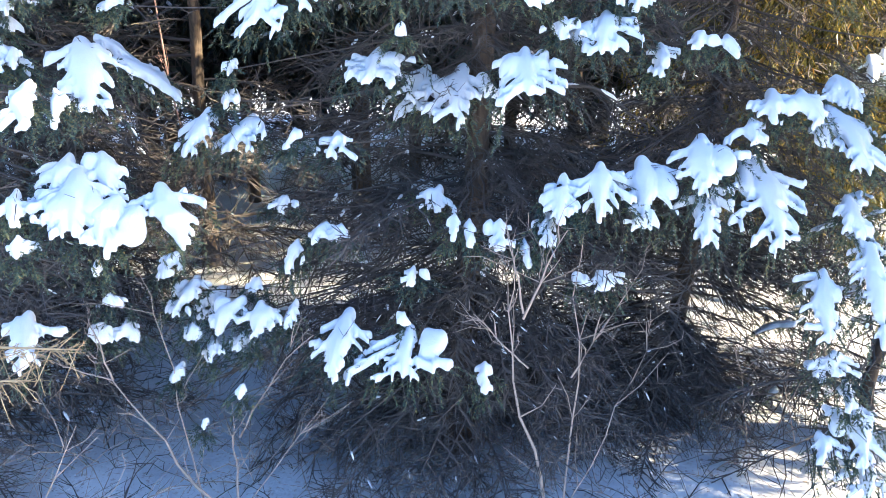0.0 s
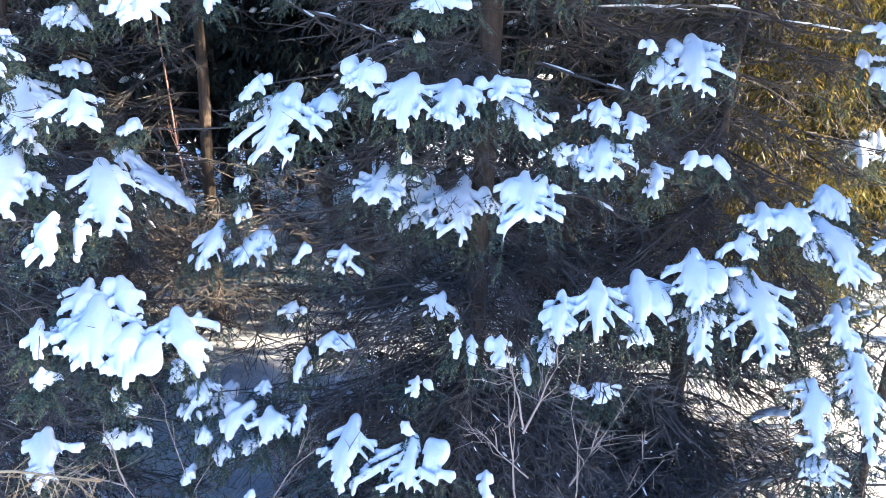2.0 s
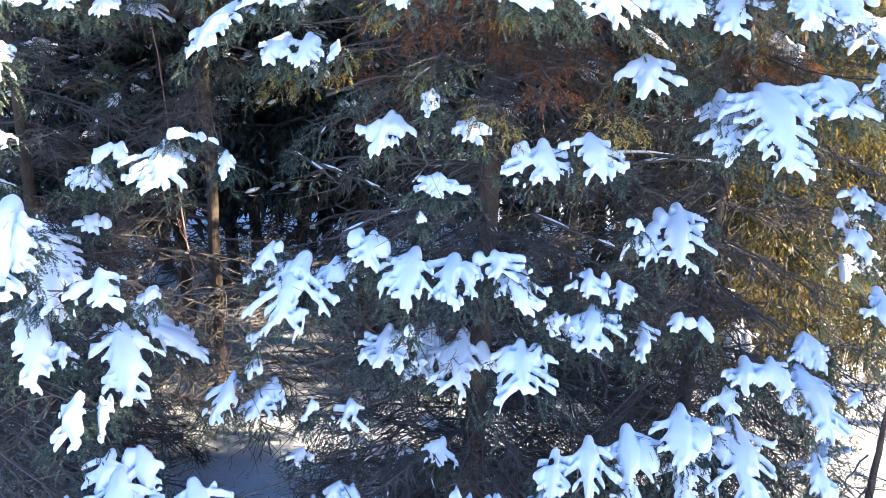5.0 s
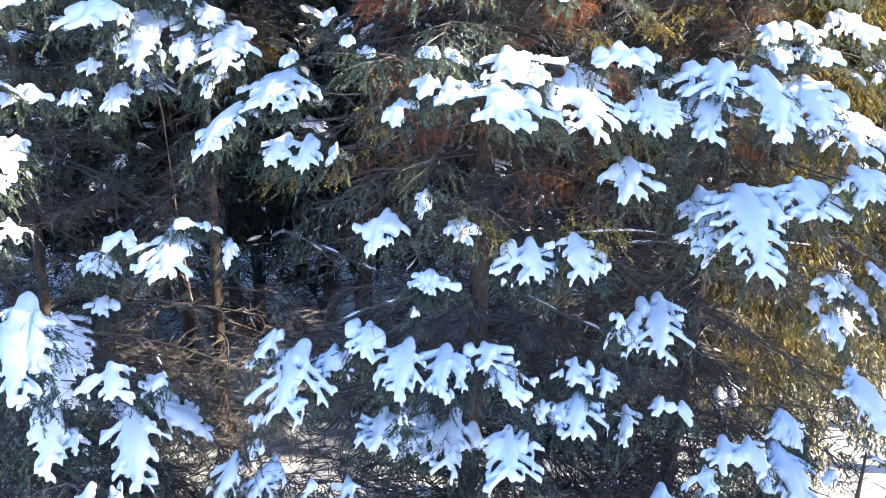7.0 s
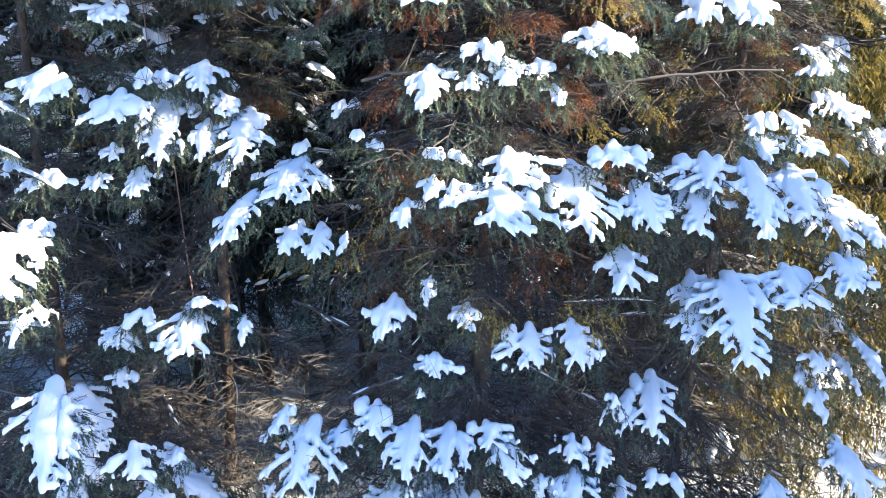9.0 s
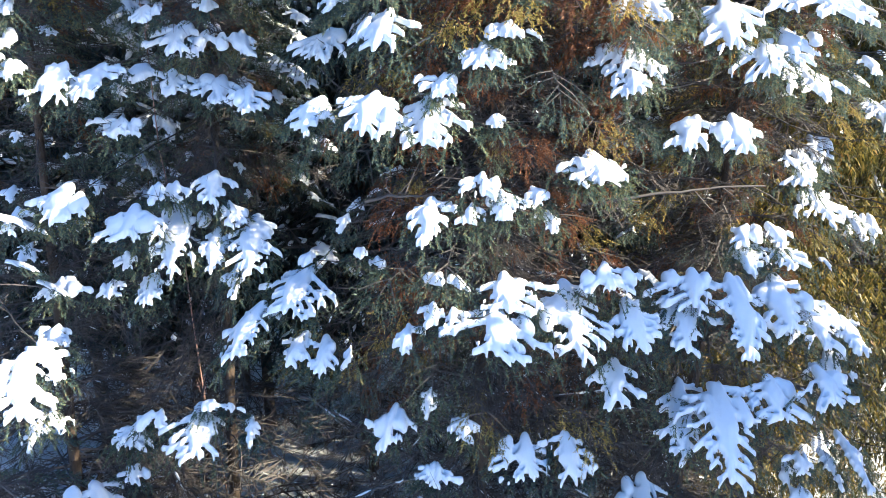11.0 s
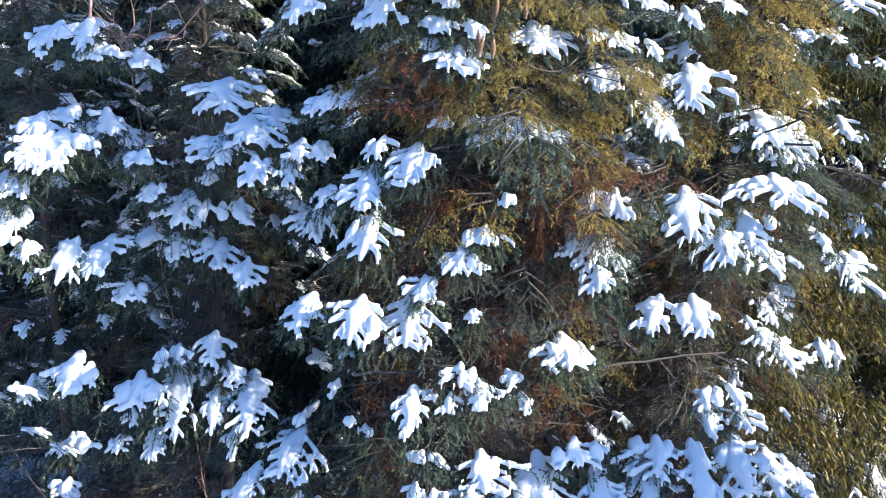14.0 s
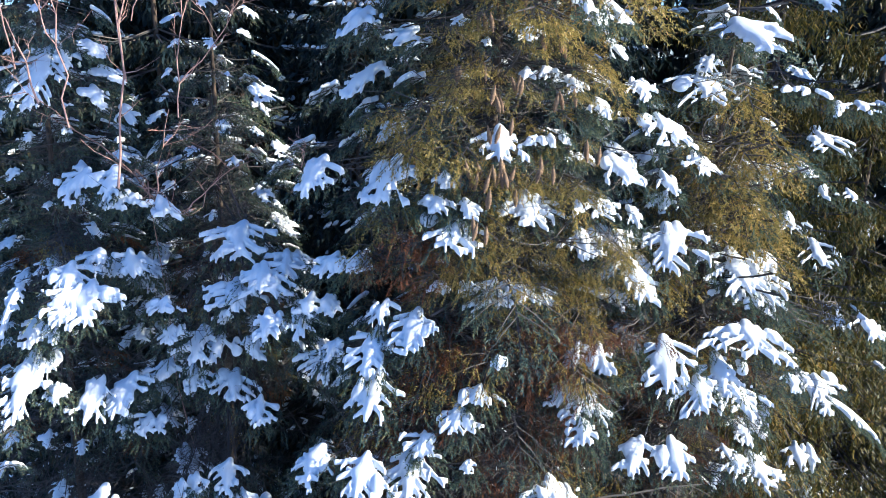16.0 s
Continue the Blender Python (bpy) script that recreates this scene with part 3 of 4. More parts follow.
TALL_SPOTS = [
    (-1.59, 3.80, 0.90, 0.07, 0.08), (-1.34, 3.88, 1.10, 0.09, 0.09), (-1.84, 4.08, 1.12, 0.12, 0.13), (0.26, 3.80, 1.25, 0.15, 0.16), (-1.59, 4.12, 1.27, 0.18, 0.14),
    (-1.39, 4.12, 1.34, 0.21, 0.13), (-1.80, 4.73, 1.35, 0.27, 0.25), (-1.73, 4.15, 1.39, 0.16, 0.12), (-0.30, 3.81, 1.39, 0.65, 0.34), (-0.68, 3.91, 1.42, 0.38, 0.39),
    (-1.34, 4.12, 1.51, 0.50, 0.25), (-1.03, 4.13, 1.54, 0.12, 0.18), (-1.80, 4.33, 1.58, 0.27, 0.26), (-0.25, 3.96, 1.59, 0.13, 0.08), (-1.34, 4.38, 1.65, 0.15, 0.11),
    (-1.93, 4.43, 1.77, 0.25, 0.19), (-0.18, 4.08, 1.84, 0.20, 0.13), (1.06, 4.00, 1.84, 0.26, 0.14), (0.88, 3.99, 1.85, 0.11, 0.08), (-1.01, 4.23, 1.92, 0.17, 0.22),
    (0.51, 3.93, 2.07, 0.08, 0.18), (-0.35, 4.80, 2.07, 0.18, 0.13), (-0.76, 4.25, 2.08, 0.32, 0.15), (0.35, 3.96, 2.17, 0.21, 0.18), (0.16, 3.98, 2.18, 0.10, 0.16),
    (0.64, 3.99, 2.19, 0.17, 0.22), (-1.12, 4.52, 2.20, 0.21, 0.13), (-0.18, 5.03, 2.21, 0.19, 0.10), (0.07, 4.01, 2.21, 0.09, 0.18), (-0.05, 4.55, 2.22, 0.30, 0.19),
    (-0.71, 4.40, 2.63, 0.31, 0.21), (-0.99, 4.40, 2.69, 0.13, 0.15), (-1.39, 4.50, 2.70, 0.39, 0.28), (-1.66, 4.51, 2.71, 0.32, 0.32), (-1.44, 4.59, 2.92, 0.15, 0.14),
    (-0.18, 4.83, 2.93, 0.48, 0.40), (0.07, 4.63, 2.93, 0.59, 0.45), (0.54, 4.18, 3.08, 0.52, 0.41), (-1.43, 4.65, 3.12, 0.16, 0.13), (-0.41, 4.50, 3.13, 0.43, 0.28),
    (-0.26, 4.29, 3.38, 0.09, 0.05), (-2.10, 4.52, 3.53, 0.21, 0.13), (-1.13, 4.47, 3.54, 0.78, 0.54), (0.51, 4.38, 3.62, 0.39, 0.31), (-0.84, 4.57, 3.67, 0.42, 0.23),
    (0.03, 4.35, 3.70, 0.46, 0.34), (-0.31, 4.36, 3.71, 0.43, 0.39), (-1.29, 4.68, 3.77, 0.21, 0.21), (0.35, 4.44, 3.78, 0.42, 0.20), (-0.51, 4.56, 3.85, 0.42, 0.27),
    (-0.18, 4.53, 4.11, 0.09, 0.08), (-0.04, 4.57, 4.32, 0.36, 0.16), (-0.05, 4.57, 4.32, 0.34, 0.17), (0.59, 4.56, 4.47, 0.46, 0.32), (0.97, 4.51, 4.51, 0.38, 0.34),
    (-0.42, 4.71, 4.64, 0.40, 0.33), (0.16, 4.68, 4.67, 0.26, 0.20), (-0.10, 4.76, 4.85, 0.17, 0.22), (-1.10, 4.95, 5.18, 0.53, 0.28), (-0.77, 4.89, 5.19, 0.10, 0.19),
    (-1.60, 5.04, 5.32, 0.45, 0.47), (1.49, 4.83, 5.50, 0.42, 0.38), (-0.26, 4.50, 5.52, 0.22, 0.20), (0.37, 4.44, 5.56, 0.78, 0.41), (1.01, 4.73, 5.57, 0.57, 0.56),
    (-1.22, 5.21, 5.61, 0.76, 0.42), (-0.01, 4.55, 5.69, 0.37, 0.17), (0.56, 4.67, 5.81, 0.55, 0.30), (-1.17, 5.49, 5.83, 0.16, 0.15), (0.04, 4.77, 5.86, 0.45, 0.14),
    (1.30, 4.86, 5.87, 0.52, 0.25), (-0.56, 5.18, 5.89, 0.15, 0.09), (-0.70, 5.21, 5.97, 0.13, 0.09), (-0.86, 5.48, 6.15, 0.15, 0.17), (0.79, 4.95, 6.31, 0.20, 0.18),
    (-0.10, 4.67, 6.36, 0.34, 0.35), (0.13, 4.74, 6.41, 0.32, 0.17), (0.48, 4.76, 6.46, 0.33, 0.25), (0.72, 5.00, 6.48, 0.21, 0.17), (0.27, 4.81, 6.60, 0.34, 0.20),
    (1.15, 5.09, 6.65, 0.57, 0.22), (1.12, 5.11, 6.68, 0.53, 0.31), (0.39, 4.98, 7.06, 0.21, 0.11), (-0.11, 4.86, 7.07, 0.54, 0.43), (-0.98, 4.89, 7.09, 0.39, 0.33),
    (-0.54, 4.68, 7.12, 0.49, 0.36), (-0.08, 4.93, 7.32, 0.32, 0.20), (0.29, 5.00, 7.52, 0.39, 0.24), (-1.12, 5.92, 7.58, 0.63, 0.36), (-0.46, 5.06, 7.69, 0.48, 0.39),
    (0.49, 5.07, 7.69, 0.40, 0.21), (-0.89, 5.53, 7.92, 0.26, 0.21), (0.63, 5.18, 7.98, 0.15, 0.11), (-0.53, 5.17, 8.07, 0.45, 0.38), (-0.12, 5.21, 8.24, 0.43, 0.38),
    (-0.40, 5.38, 8.35, 0.29, 0.24), (0.96, 5.55, 8.47, 0.48, 0.23), (0.58, 5.43, 8.48, 0.55, 0.32), (1.91, 5.73, 8.57, 0.42, 0.46), (0.24, 5.48, 8.57, 0.47, 0.17),
    (-0.81, 5.72, 8.69, 0.61, 0.27), (1.56, 5.78, 8.91, 0.77, 0.36), (0.22, 5.38, 9.06, 0.53, 0.35), (1.90, 5.88, 9.14, 0.22, 0.23), (0.94, 5.77, 9.21, 0.61, 0.38),
    (1.54, 5.79, 9.23, 0.56, 0.25), (-1.82, 7.72, 9.27, 0.36, 0.33), (0.21, 5.48, 9.29, 0.56, 0.22), (2.25, 6.08, 9.42, 0.24, 0.26), (-1.00, 5.87, 9.48, 0.42, 0.42),
    (0.13, 5.62, 9.51, 0.22, 0.17), (-1.54, 7.62, 9.55, 0.41, 0.32), (2.66, 6.33, 9.56, 0.45, 0.30), (1.78, 5.90, 9.57, 0.49, 0.36), (1.40, 5.93, 9.67, 0.33, 0.15),
    (-0.80, 6.72, 9.73, 0.42, 0.24), (0.59, 5.59, 9.82, 0.51, 0.36), (1.03, 5.76, 9.84, 0.47, 0.14), (2.25, 6.17, 9.90, 0.61, 0.39), (-0.72, 6.92, 10.05, 0.29, 0.29),
    (1.59, 6.03, 10.11, 0.33, 0.23), (-1.28, 7.75, 10.14, 0.41, 0.35), (1.97, 6.23, 10.27, 0.39, 0.26), (-0.21, 6.67, 10.32, 0.41, 0.22), (1.28, 6.05, 10.32, 0.33, 0.20),
    (1.00, 6.07, 10.42, 0.46, 0.15), (-0.19, 6.81, 10.62, 0.42, 0.33), (0.89, 6.19, 10.79, 0.33, 0.25), (-0.72, 7.23, 10.82, 0.67, 0.34), (1.65, 6.27, 10.90, 0.53, 0.20)]
BESIDE_SPOTS = [
    (2.81, 4.39, 2.15, 0.27, 0.28), (1.71, 4.16, 2.22, 0.37, 0.37), (2.15, 4.31, 2.25, 0.64, 0.61), (1.34, 4.21, 2.36, 0.44, 0.45), (0.75, 4.07, 2.37, 0.26, 0.31),
    (1.00, 4.10, 2.40, 0.39, 0.36), (1.73, 4.27, 2.53, 0.49, 0.39), (2.79, 4.59, 2.64, 0.52, 0.47), (2.04, 4.51, 2.71, 0.27, 0.19), (2.31, 4.59, 2.85, 0.52, 0.27),
    (2.90, 4.90, 2.91, 0.30, 0.28), (2.85, 4.90, 2.91, 0.38, 0.23), (3.48, 4.88, 3.17, 0.51, 0.49), (1.44, 4.52, 3.17, 0.21, 0.26), (1.81, 4.59, 3.27, 0.37, 0.18),
    (1.02, 4.37, 3.35, 0.45, 0.30), (0.75, 4.38, 3.37, 0.28, 0.16), (1.21, 4.52, 3.55, 0.25, 0.19), (0.98, 4.54, 3.60, 0.30, 0.22), (3.13, 5.03, 3.84, 0.26, 0.40),
    (3.58, 5.33, 3.87, 0.22, 0.31), (1.58, 4.65, 3.92, 0.59, 0.46), (3.73, 5.25, 4.01, 0.22, 0.45), (1.30, 4.54, 4.05, 0.12, 0.12), (3.09, 5.04, 4.12, 0.26, 0.18),
    (1.92, 4.78, 4.70, 0.39, 0.55), (2.15, 4.56, 4.70, 0.63, 0.68), (2.64, 4.76, 4.87, 0.61, 0.35), (3.36, 5.29, 4.91, 0.43, 0.29), (3.04, 4.79, 4.98, 0.43, 0.31),
    (1.35, 4.75, 5.03, 0.44, 0.34), (3.52, 5.37, 5.19, 0.37, 0.31), (3.20, 5.40, 5.29, 0.57, 0.48), (1.96, 4.98, 5.47, 0.50, 0.47), (2.82, 5.22, 5.53, 0.48, 0.47),
    (2.32, 4.90, 5.56, 0.41, 0.59), (1.88, 5.03, 5.71, 0.54, 0.33), (2.78, 5.43, 5.87, 0.62, 0.31), (2.74, 5.54, 6.04, 0.54, 0.22), (3.69, 6.40, 6.09, 0.61, 0.40),
    (3.20, 5.96, 6.46, 0.34, 0.19), (3.63, 6.60, 6.51, 0.62, 0.30), (3.69, 6.63, 6.60, 0.53, 0.34), (4.86, 6.71, 6.61, 0.41, 0.67), (2.12, 5.35, 6.93, 0.71, 0.34),
    (4.36, 6.69, 6.94, 0.37, 0.45), (4.47, 6.69, 6.95, 0.66, 0.31), (1.39, 5.10, 7.32, 0.43, 0.23), (3.13, 5.78, 7.32, 0.61, 0.36), (3.59, 5.89, 7.46, 0.26, 0.19),
    (2.50, 5.52, 7.48, 0.46, 0.36), (1.38, 5.38, 7.50, 0.57, 0.43), (2.83, 5.73, 7.59, 0.50, 0.40), (2.29, 5.60, 7.75, 0.55, 0.52), (1.46, 5.45, 7.86, 0.48, 0.17),
    (1.48, 5.46, 7.89, 0.46, 0.25), (4.52, 6.24, 7.90, 0.44, 0.26), (3.02, 5.79, 7.90, 0.92, 0.41), (3.50, 6.45, 8.19, 0.53, 0.38), (3.34, 6.48, 8.31, 0.86, 0.54),
    (3.12, 6.42, 8.41, 0.78, 0.55), (2.02, 5.71, 8.49, 0.26, 0.26), (2.35, 5.90, 8.83, 0.61, 0.47)]
RIGHT_SPOTS = [
    (2.75, 3.62, 0.57, 0.31, 0.23), (2.55, 3.69, 0.77, 0.24, 0.17), (2.73, 3.74, 0.84, 0.34, 0.39), (2.66, 3.83, 1.10, 0.13, 0.19), (2.59, 3.89, 1.28, 0.30, 0.18),
    (2.49, 4.01, 1.66, 0.30, 0.43), (2.82, 4.03, 1.78, 0.28, 0.70)]
SHADED_SPOTS = [
    (-2.82, 5.20, 3.86, 0.27, 0.16), (-2.77, 5.23, 4.21, 0.36, 0.21), (-2.77, 5.23, 4.23, 0.36, 0.21), (-2.21, 5.11, 4.34, 0.52, 0.41), (-1.68, 5.13, 4.35, 0.18, 0.23),
    (-3.48, 5.00, 4.38, 0.21, 0.24), (-2.56, 5.17, 4.43, 0.27, 0.16), (-1.93, 5.19, 4.55, 0.34, 0.12), (-3.41, 5.33, 5.16, 0.33, 0.17), (-2.58, 5.53, 5.52, 0.33, 0.28),
    (-3.34, 5.47, 5.52, 0.47, 0.23), (-2.92, 5.52, 5.52, 0.27, 0.16), (-1.79, 5.36, 5.66, 0.25, 0.28), (-2.82, 5.59, 5.76, 0.21, 0.16), (-1.99, 5.56, 5.88, 0.27, 0.38),
    (-1.63, 5.59, 5.92, 0.50, 0.51), (-2.36, 5.58, 5.95, 0.47, 0.60), (-2.60, 5.35, 6.14, 0.56, 0.33), (-1.89, 5.70, 6.16, 0.28, 0.25), (-3.20, 5.36, 6.32, 0.50, 0.35),
    (-2.35, 5.72, 6.35, 0.26, 0.19), (-2.06, 5.78, 6.36, 0.40, 0.34), (-2.48, 5.57, 6.37, 0.19, 0.19), (-2.95, 5.95, 6.88, 0.48, 0.23), (-1.67, 5.77, 7.15, 0.36, 0.27),
    (-2.06, 6.22, 7.20, 0.56, 0.31), (-3.31, 5.72, 7.25, 0.42, 0.45), (-3.02, 5.83, 7.28, 0.47, 0.38), (-2.64, 6.24, 7.28, 0.69, 0.32), (-2.01, 6.27, 7.60, 0.58, 0.28),
    (-2.47, 6.24, 7.64, 0.49, 0.37), (-2.58, 6.06, 7.85, 0.28, 0.21), (-2.15, 6.31, 7.94, 0.22, 0.14), (-1.35, 5.66, 8.11, 0.53, 0.29), (-2.59, 5.98, 8.17, 0.38, 0.19),
    (-1.94, 6.10, 8.22, 0.62, 0.36), (-1.04, 5.74, 8.28, 0.43, 0.23), (-1.56, 6.15, 8.41, 0.64, 0.36), (-1.53, 6.36, 8.49, 0.49, 0.30), (-2.01, 6.49, 8.68, 0.74, 0.45),
    (-3.01, 6.59, 9.05, 0.82, 0.30), (-3.60, 6.69, 9.22, 0.76, 0.44)]
EDGE_SPOTS = [
    (-3.57, 5.36, 6.17, 0.27, 0.24), (-3.59, 5.64, 7.38, 0.25, 0.20), (-3.88, 5.66, 7.44, 0.50, 0.64), (-3.70, 5.91, 7.90, 0.17, 0.19), (-3.83, 5.91, 7.91, 0.37, 0.29),
    (-4.08, 5.91, 8.15, 0.18, 0.49), (-3.26, 5.73, 8.26, 0.70, 0.37), (-3.24, 5.73, 8.26, 0.66, 0.41), (-3.36, 6.88, 8.31, 0.65, 0.29), (-3.53, 6.02, 8.42, 0.51, 0.33),
    (-3.30, 6.44, 8.47, 0.63, 0.30), (-4.44, 7.54, 10.32, 0.82, 0.88)]
WEEPING_SPOTS = [
    (4.69, 7.54, 8.46, 0.57, 0.43), (4.39, 7.78, 8.80, 0.51, 0.34), (4.84, 7.58, 9.22, 0.65, 0.26), (4.09, 7.68, 9.48, 1.06, 0.29), (4.65, 7.57, 9.83, 0.61, 0.35),
    (4.73, 7.40, 10.24, 0.55, 0.25), (3.84, 6.88, 10.45, 0.59, 0.17), (2.69, 6.59, 10.45, 0.80, 0.49)]

TALL = spruce((0.12, 4.75, 0), (0.92, 7.48, 17.0), 0.095, "tall snow-laden spruce with bare lower twigs", TALL_SPOTS, 11,
              2.6, dead=(200, 0.2, 8.4), fill=(170, 5.0, 14.0), lush=380, gold=0.45, dry=0.3, bare=0.97)
BESIDE = spruce((1.9, 5.25, 0), (3.2, 7.2, 11.6), 0.075, "snow-laden spruce with a leaning lower trunk", BESIDE_SPOTS, 12,
       2.3, dead=(170, 0.2, 8.0), fill=(110, 5.0, 11.4), lush=150, gold=0.5, dry=0.28, bow=0.6, bare=0.97)
spruce((-3.4, 9.2, 0), (-2.7, 8.4, 12.0), 0.085, "slender snow-covered spruce in blue shade", SHADED_SPOTS, 13,
       2.4, dead=(28, 0.3, 8.0), fill=(240, 5.6, 11.7), bare=0.75, lush=70, long=1.5)
spruce((-4.9, 7.5, 0), (-4.5, 8.0, 13.0), 0.07, "dense snow-covered spruce in blue shade", EDGE_SPOTS, 14,
       2.3, dead=(90, 0.3, 6.0), fill=(240, 5.6, 12.9), bare=0.7, lush=80, long=1.3)
spruce((-4.0, 4.6, 0), (-4.1, 5.0, 8.6), 0.11, "young snow-laden spruce reaching into the sun", LEFT_SPOTS, 15, 1.7, dead=(70, 0.15, 4.0), fill=(60, 1.5, 8.5))
spruce((3.3, 4.5, 0), (3.35, 4.6, 2.9), 0.05, "small snow-covered spruce at the edge of the row", RIGHT_SPOTS, 16, 0.9, dead=(6, 0.2, 1.0), fill=(40, 0.4, 2.8))


# inner boughs with needles coloured gold for sunlight and dry brown ones, where the spruces open to the sun, and low
# green boughs
_rng = np.random.default_rng(510)
for _tree, _kind, _n, (_x, _y, _z), (_dx, _dy, _dz) in ((TALL, "gold", 34, (0.9, 5.6, 8.75), (0.8, 0.25, 0.35)), (TALL, "dry", 20, (1.35, 5.5, 8.0), (0.8, 0.25, 0.5)), (TALL, "gold", 34, (0.75, 5.85, 10.2), (0.7, 0.3, 0.9)), (TALL, "dry", 10, (-0.2, 5.55, 9.0), (0.4, 0.2, 0.3)),
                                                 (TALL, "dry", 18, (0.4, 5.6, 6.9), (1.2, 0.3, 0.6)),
                                                        (BESIDE, "green", 22, (4.0, 6.7, 2.4), (0.7, 0.6, 1.3)), (BESIDE, "gold", 8, (3.9, 6.8, 2.6), (0.6, 0.5, 1.0))):
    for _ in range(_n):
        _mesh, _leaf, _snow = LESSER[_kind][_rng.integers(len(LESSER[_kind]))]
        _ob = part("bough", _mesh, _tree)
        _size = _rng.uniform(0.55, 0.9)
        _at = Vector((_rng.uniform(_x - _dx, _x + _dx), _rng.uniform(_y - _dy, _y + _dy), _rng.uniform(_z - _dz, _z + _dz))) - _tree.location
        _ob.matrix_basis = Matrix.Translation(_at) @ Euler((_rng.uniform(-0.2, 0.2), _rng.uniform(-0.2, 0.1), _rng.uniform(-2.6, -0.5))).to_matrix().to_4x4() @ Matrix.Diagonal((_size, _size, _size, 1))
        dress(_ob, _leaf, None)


# long bare limbs, the lower ones with strips of snow lying on them: from x, y, z to x, y, z
BARE_LIMB_ROWS = [(0.69, 5.83, 4.30, 3.53, 6.19, 4.11), (-1.37, 5.74, 4.35, -0.85, 5.54, 4.06), (-1.09, 5.65, 4.26, -0.29, 5.26, 4.01),
         (0.69, 5.43, 3.89, 1.42, 5.04, 3.65), (1.55, 5.66, 4.27, 2.50, 5.54, 4.23), (-0.92, 5.33, 4.84, -0.10, 5.38, 5.00),
         (-0.97, 6.47, 5.51, -0.42, 6.11, 5.05), (-0.65, 5.29, 6.36, -0.04, 5.21, 6.45), (1.12, 5.38, 6.33, 2.74, 5.63, 6.45),
         (-0.79, 4.82, 3.87, -0.22, 4.89, 4.07), (0.85, 5.07, 2.94, 1.31, 4.81, 2.80)]


def bare_limb(tree, a, b, seed, snowy):
    rng = np.random.default_rng(seed)
    foot = np.array(tree.location)
    a, b = np.array(a) - foot, np.array(b) - foot
    t = np.linspace(0, 1, 14)[:, None]
    pts = a + (b - a) * t + np.cumsum(rng.normal(0, 0.008, (14, 3)), axis=0) * np.sin(np.pi * t)
    pts[:, 2] += 0.04 * np.sin(np.pi * t[:, 0])
    g = Geo()
    g.tube(pts, np.linspace(0.015, 0.007, 14), 6)
    for _ in range(int(9 * np.linalg.norm(b - a))):
        k = rng.integers(1, 13)
        w = (b - a) / np.linalg.norm(b - a) * rng.uniform(-0.2, 0.8) + rng.normal(0, 0.6, 3)
        w *= rng.uniform(0.1, 0.4) / np.linalg.norm(w)
        g.tube([pts[k], pts[k] + w * 0.5 + rng.normal(0, 0.012, 3), pts[k] + w], [0.006, 0.005, 0.0022], 3)
    ob = part("limb", g.mesh("limb", [TWIG], True), tree)
    k = int(rng.integers(0, 3))
    while snowy and k < 11:
        n = int(rng.integers(3, 6))
        q = pts[k:k + n] + np.array([0, 0, 0.011])
        if len(q) > 2:
            snow = Geo()
            snow.tube(q, 0.011 * np.sin(np.pi * np.linspace(0.08, 0.92, len(q))) * rng.uniform(0.7, 1.2) + 0.002, 6)
            part("snow_strip", snow.mesh("snow_strip", [SNOW], True), ob)
        k += n + int(rng.integers(1, 4))


for _k, _row in enumerate(BARE_LIMB_ROWS):
    bare_limb(TALL, _row[:3], _row[3:], 560 + _k, _row[2] < 4.5)


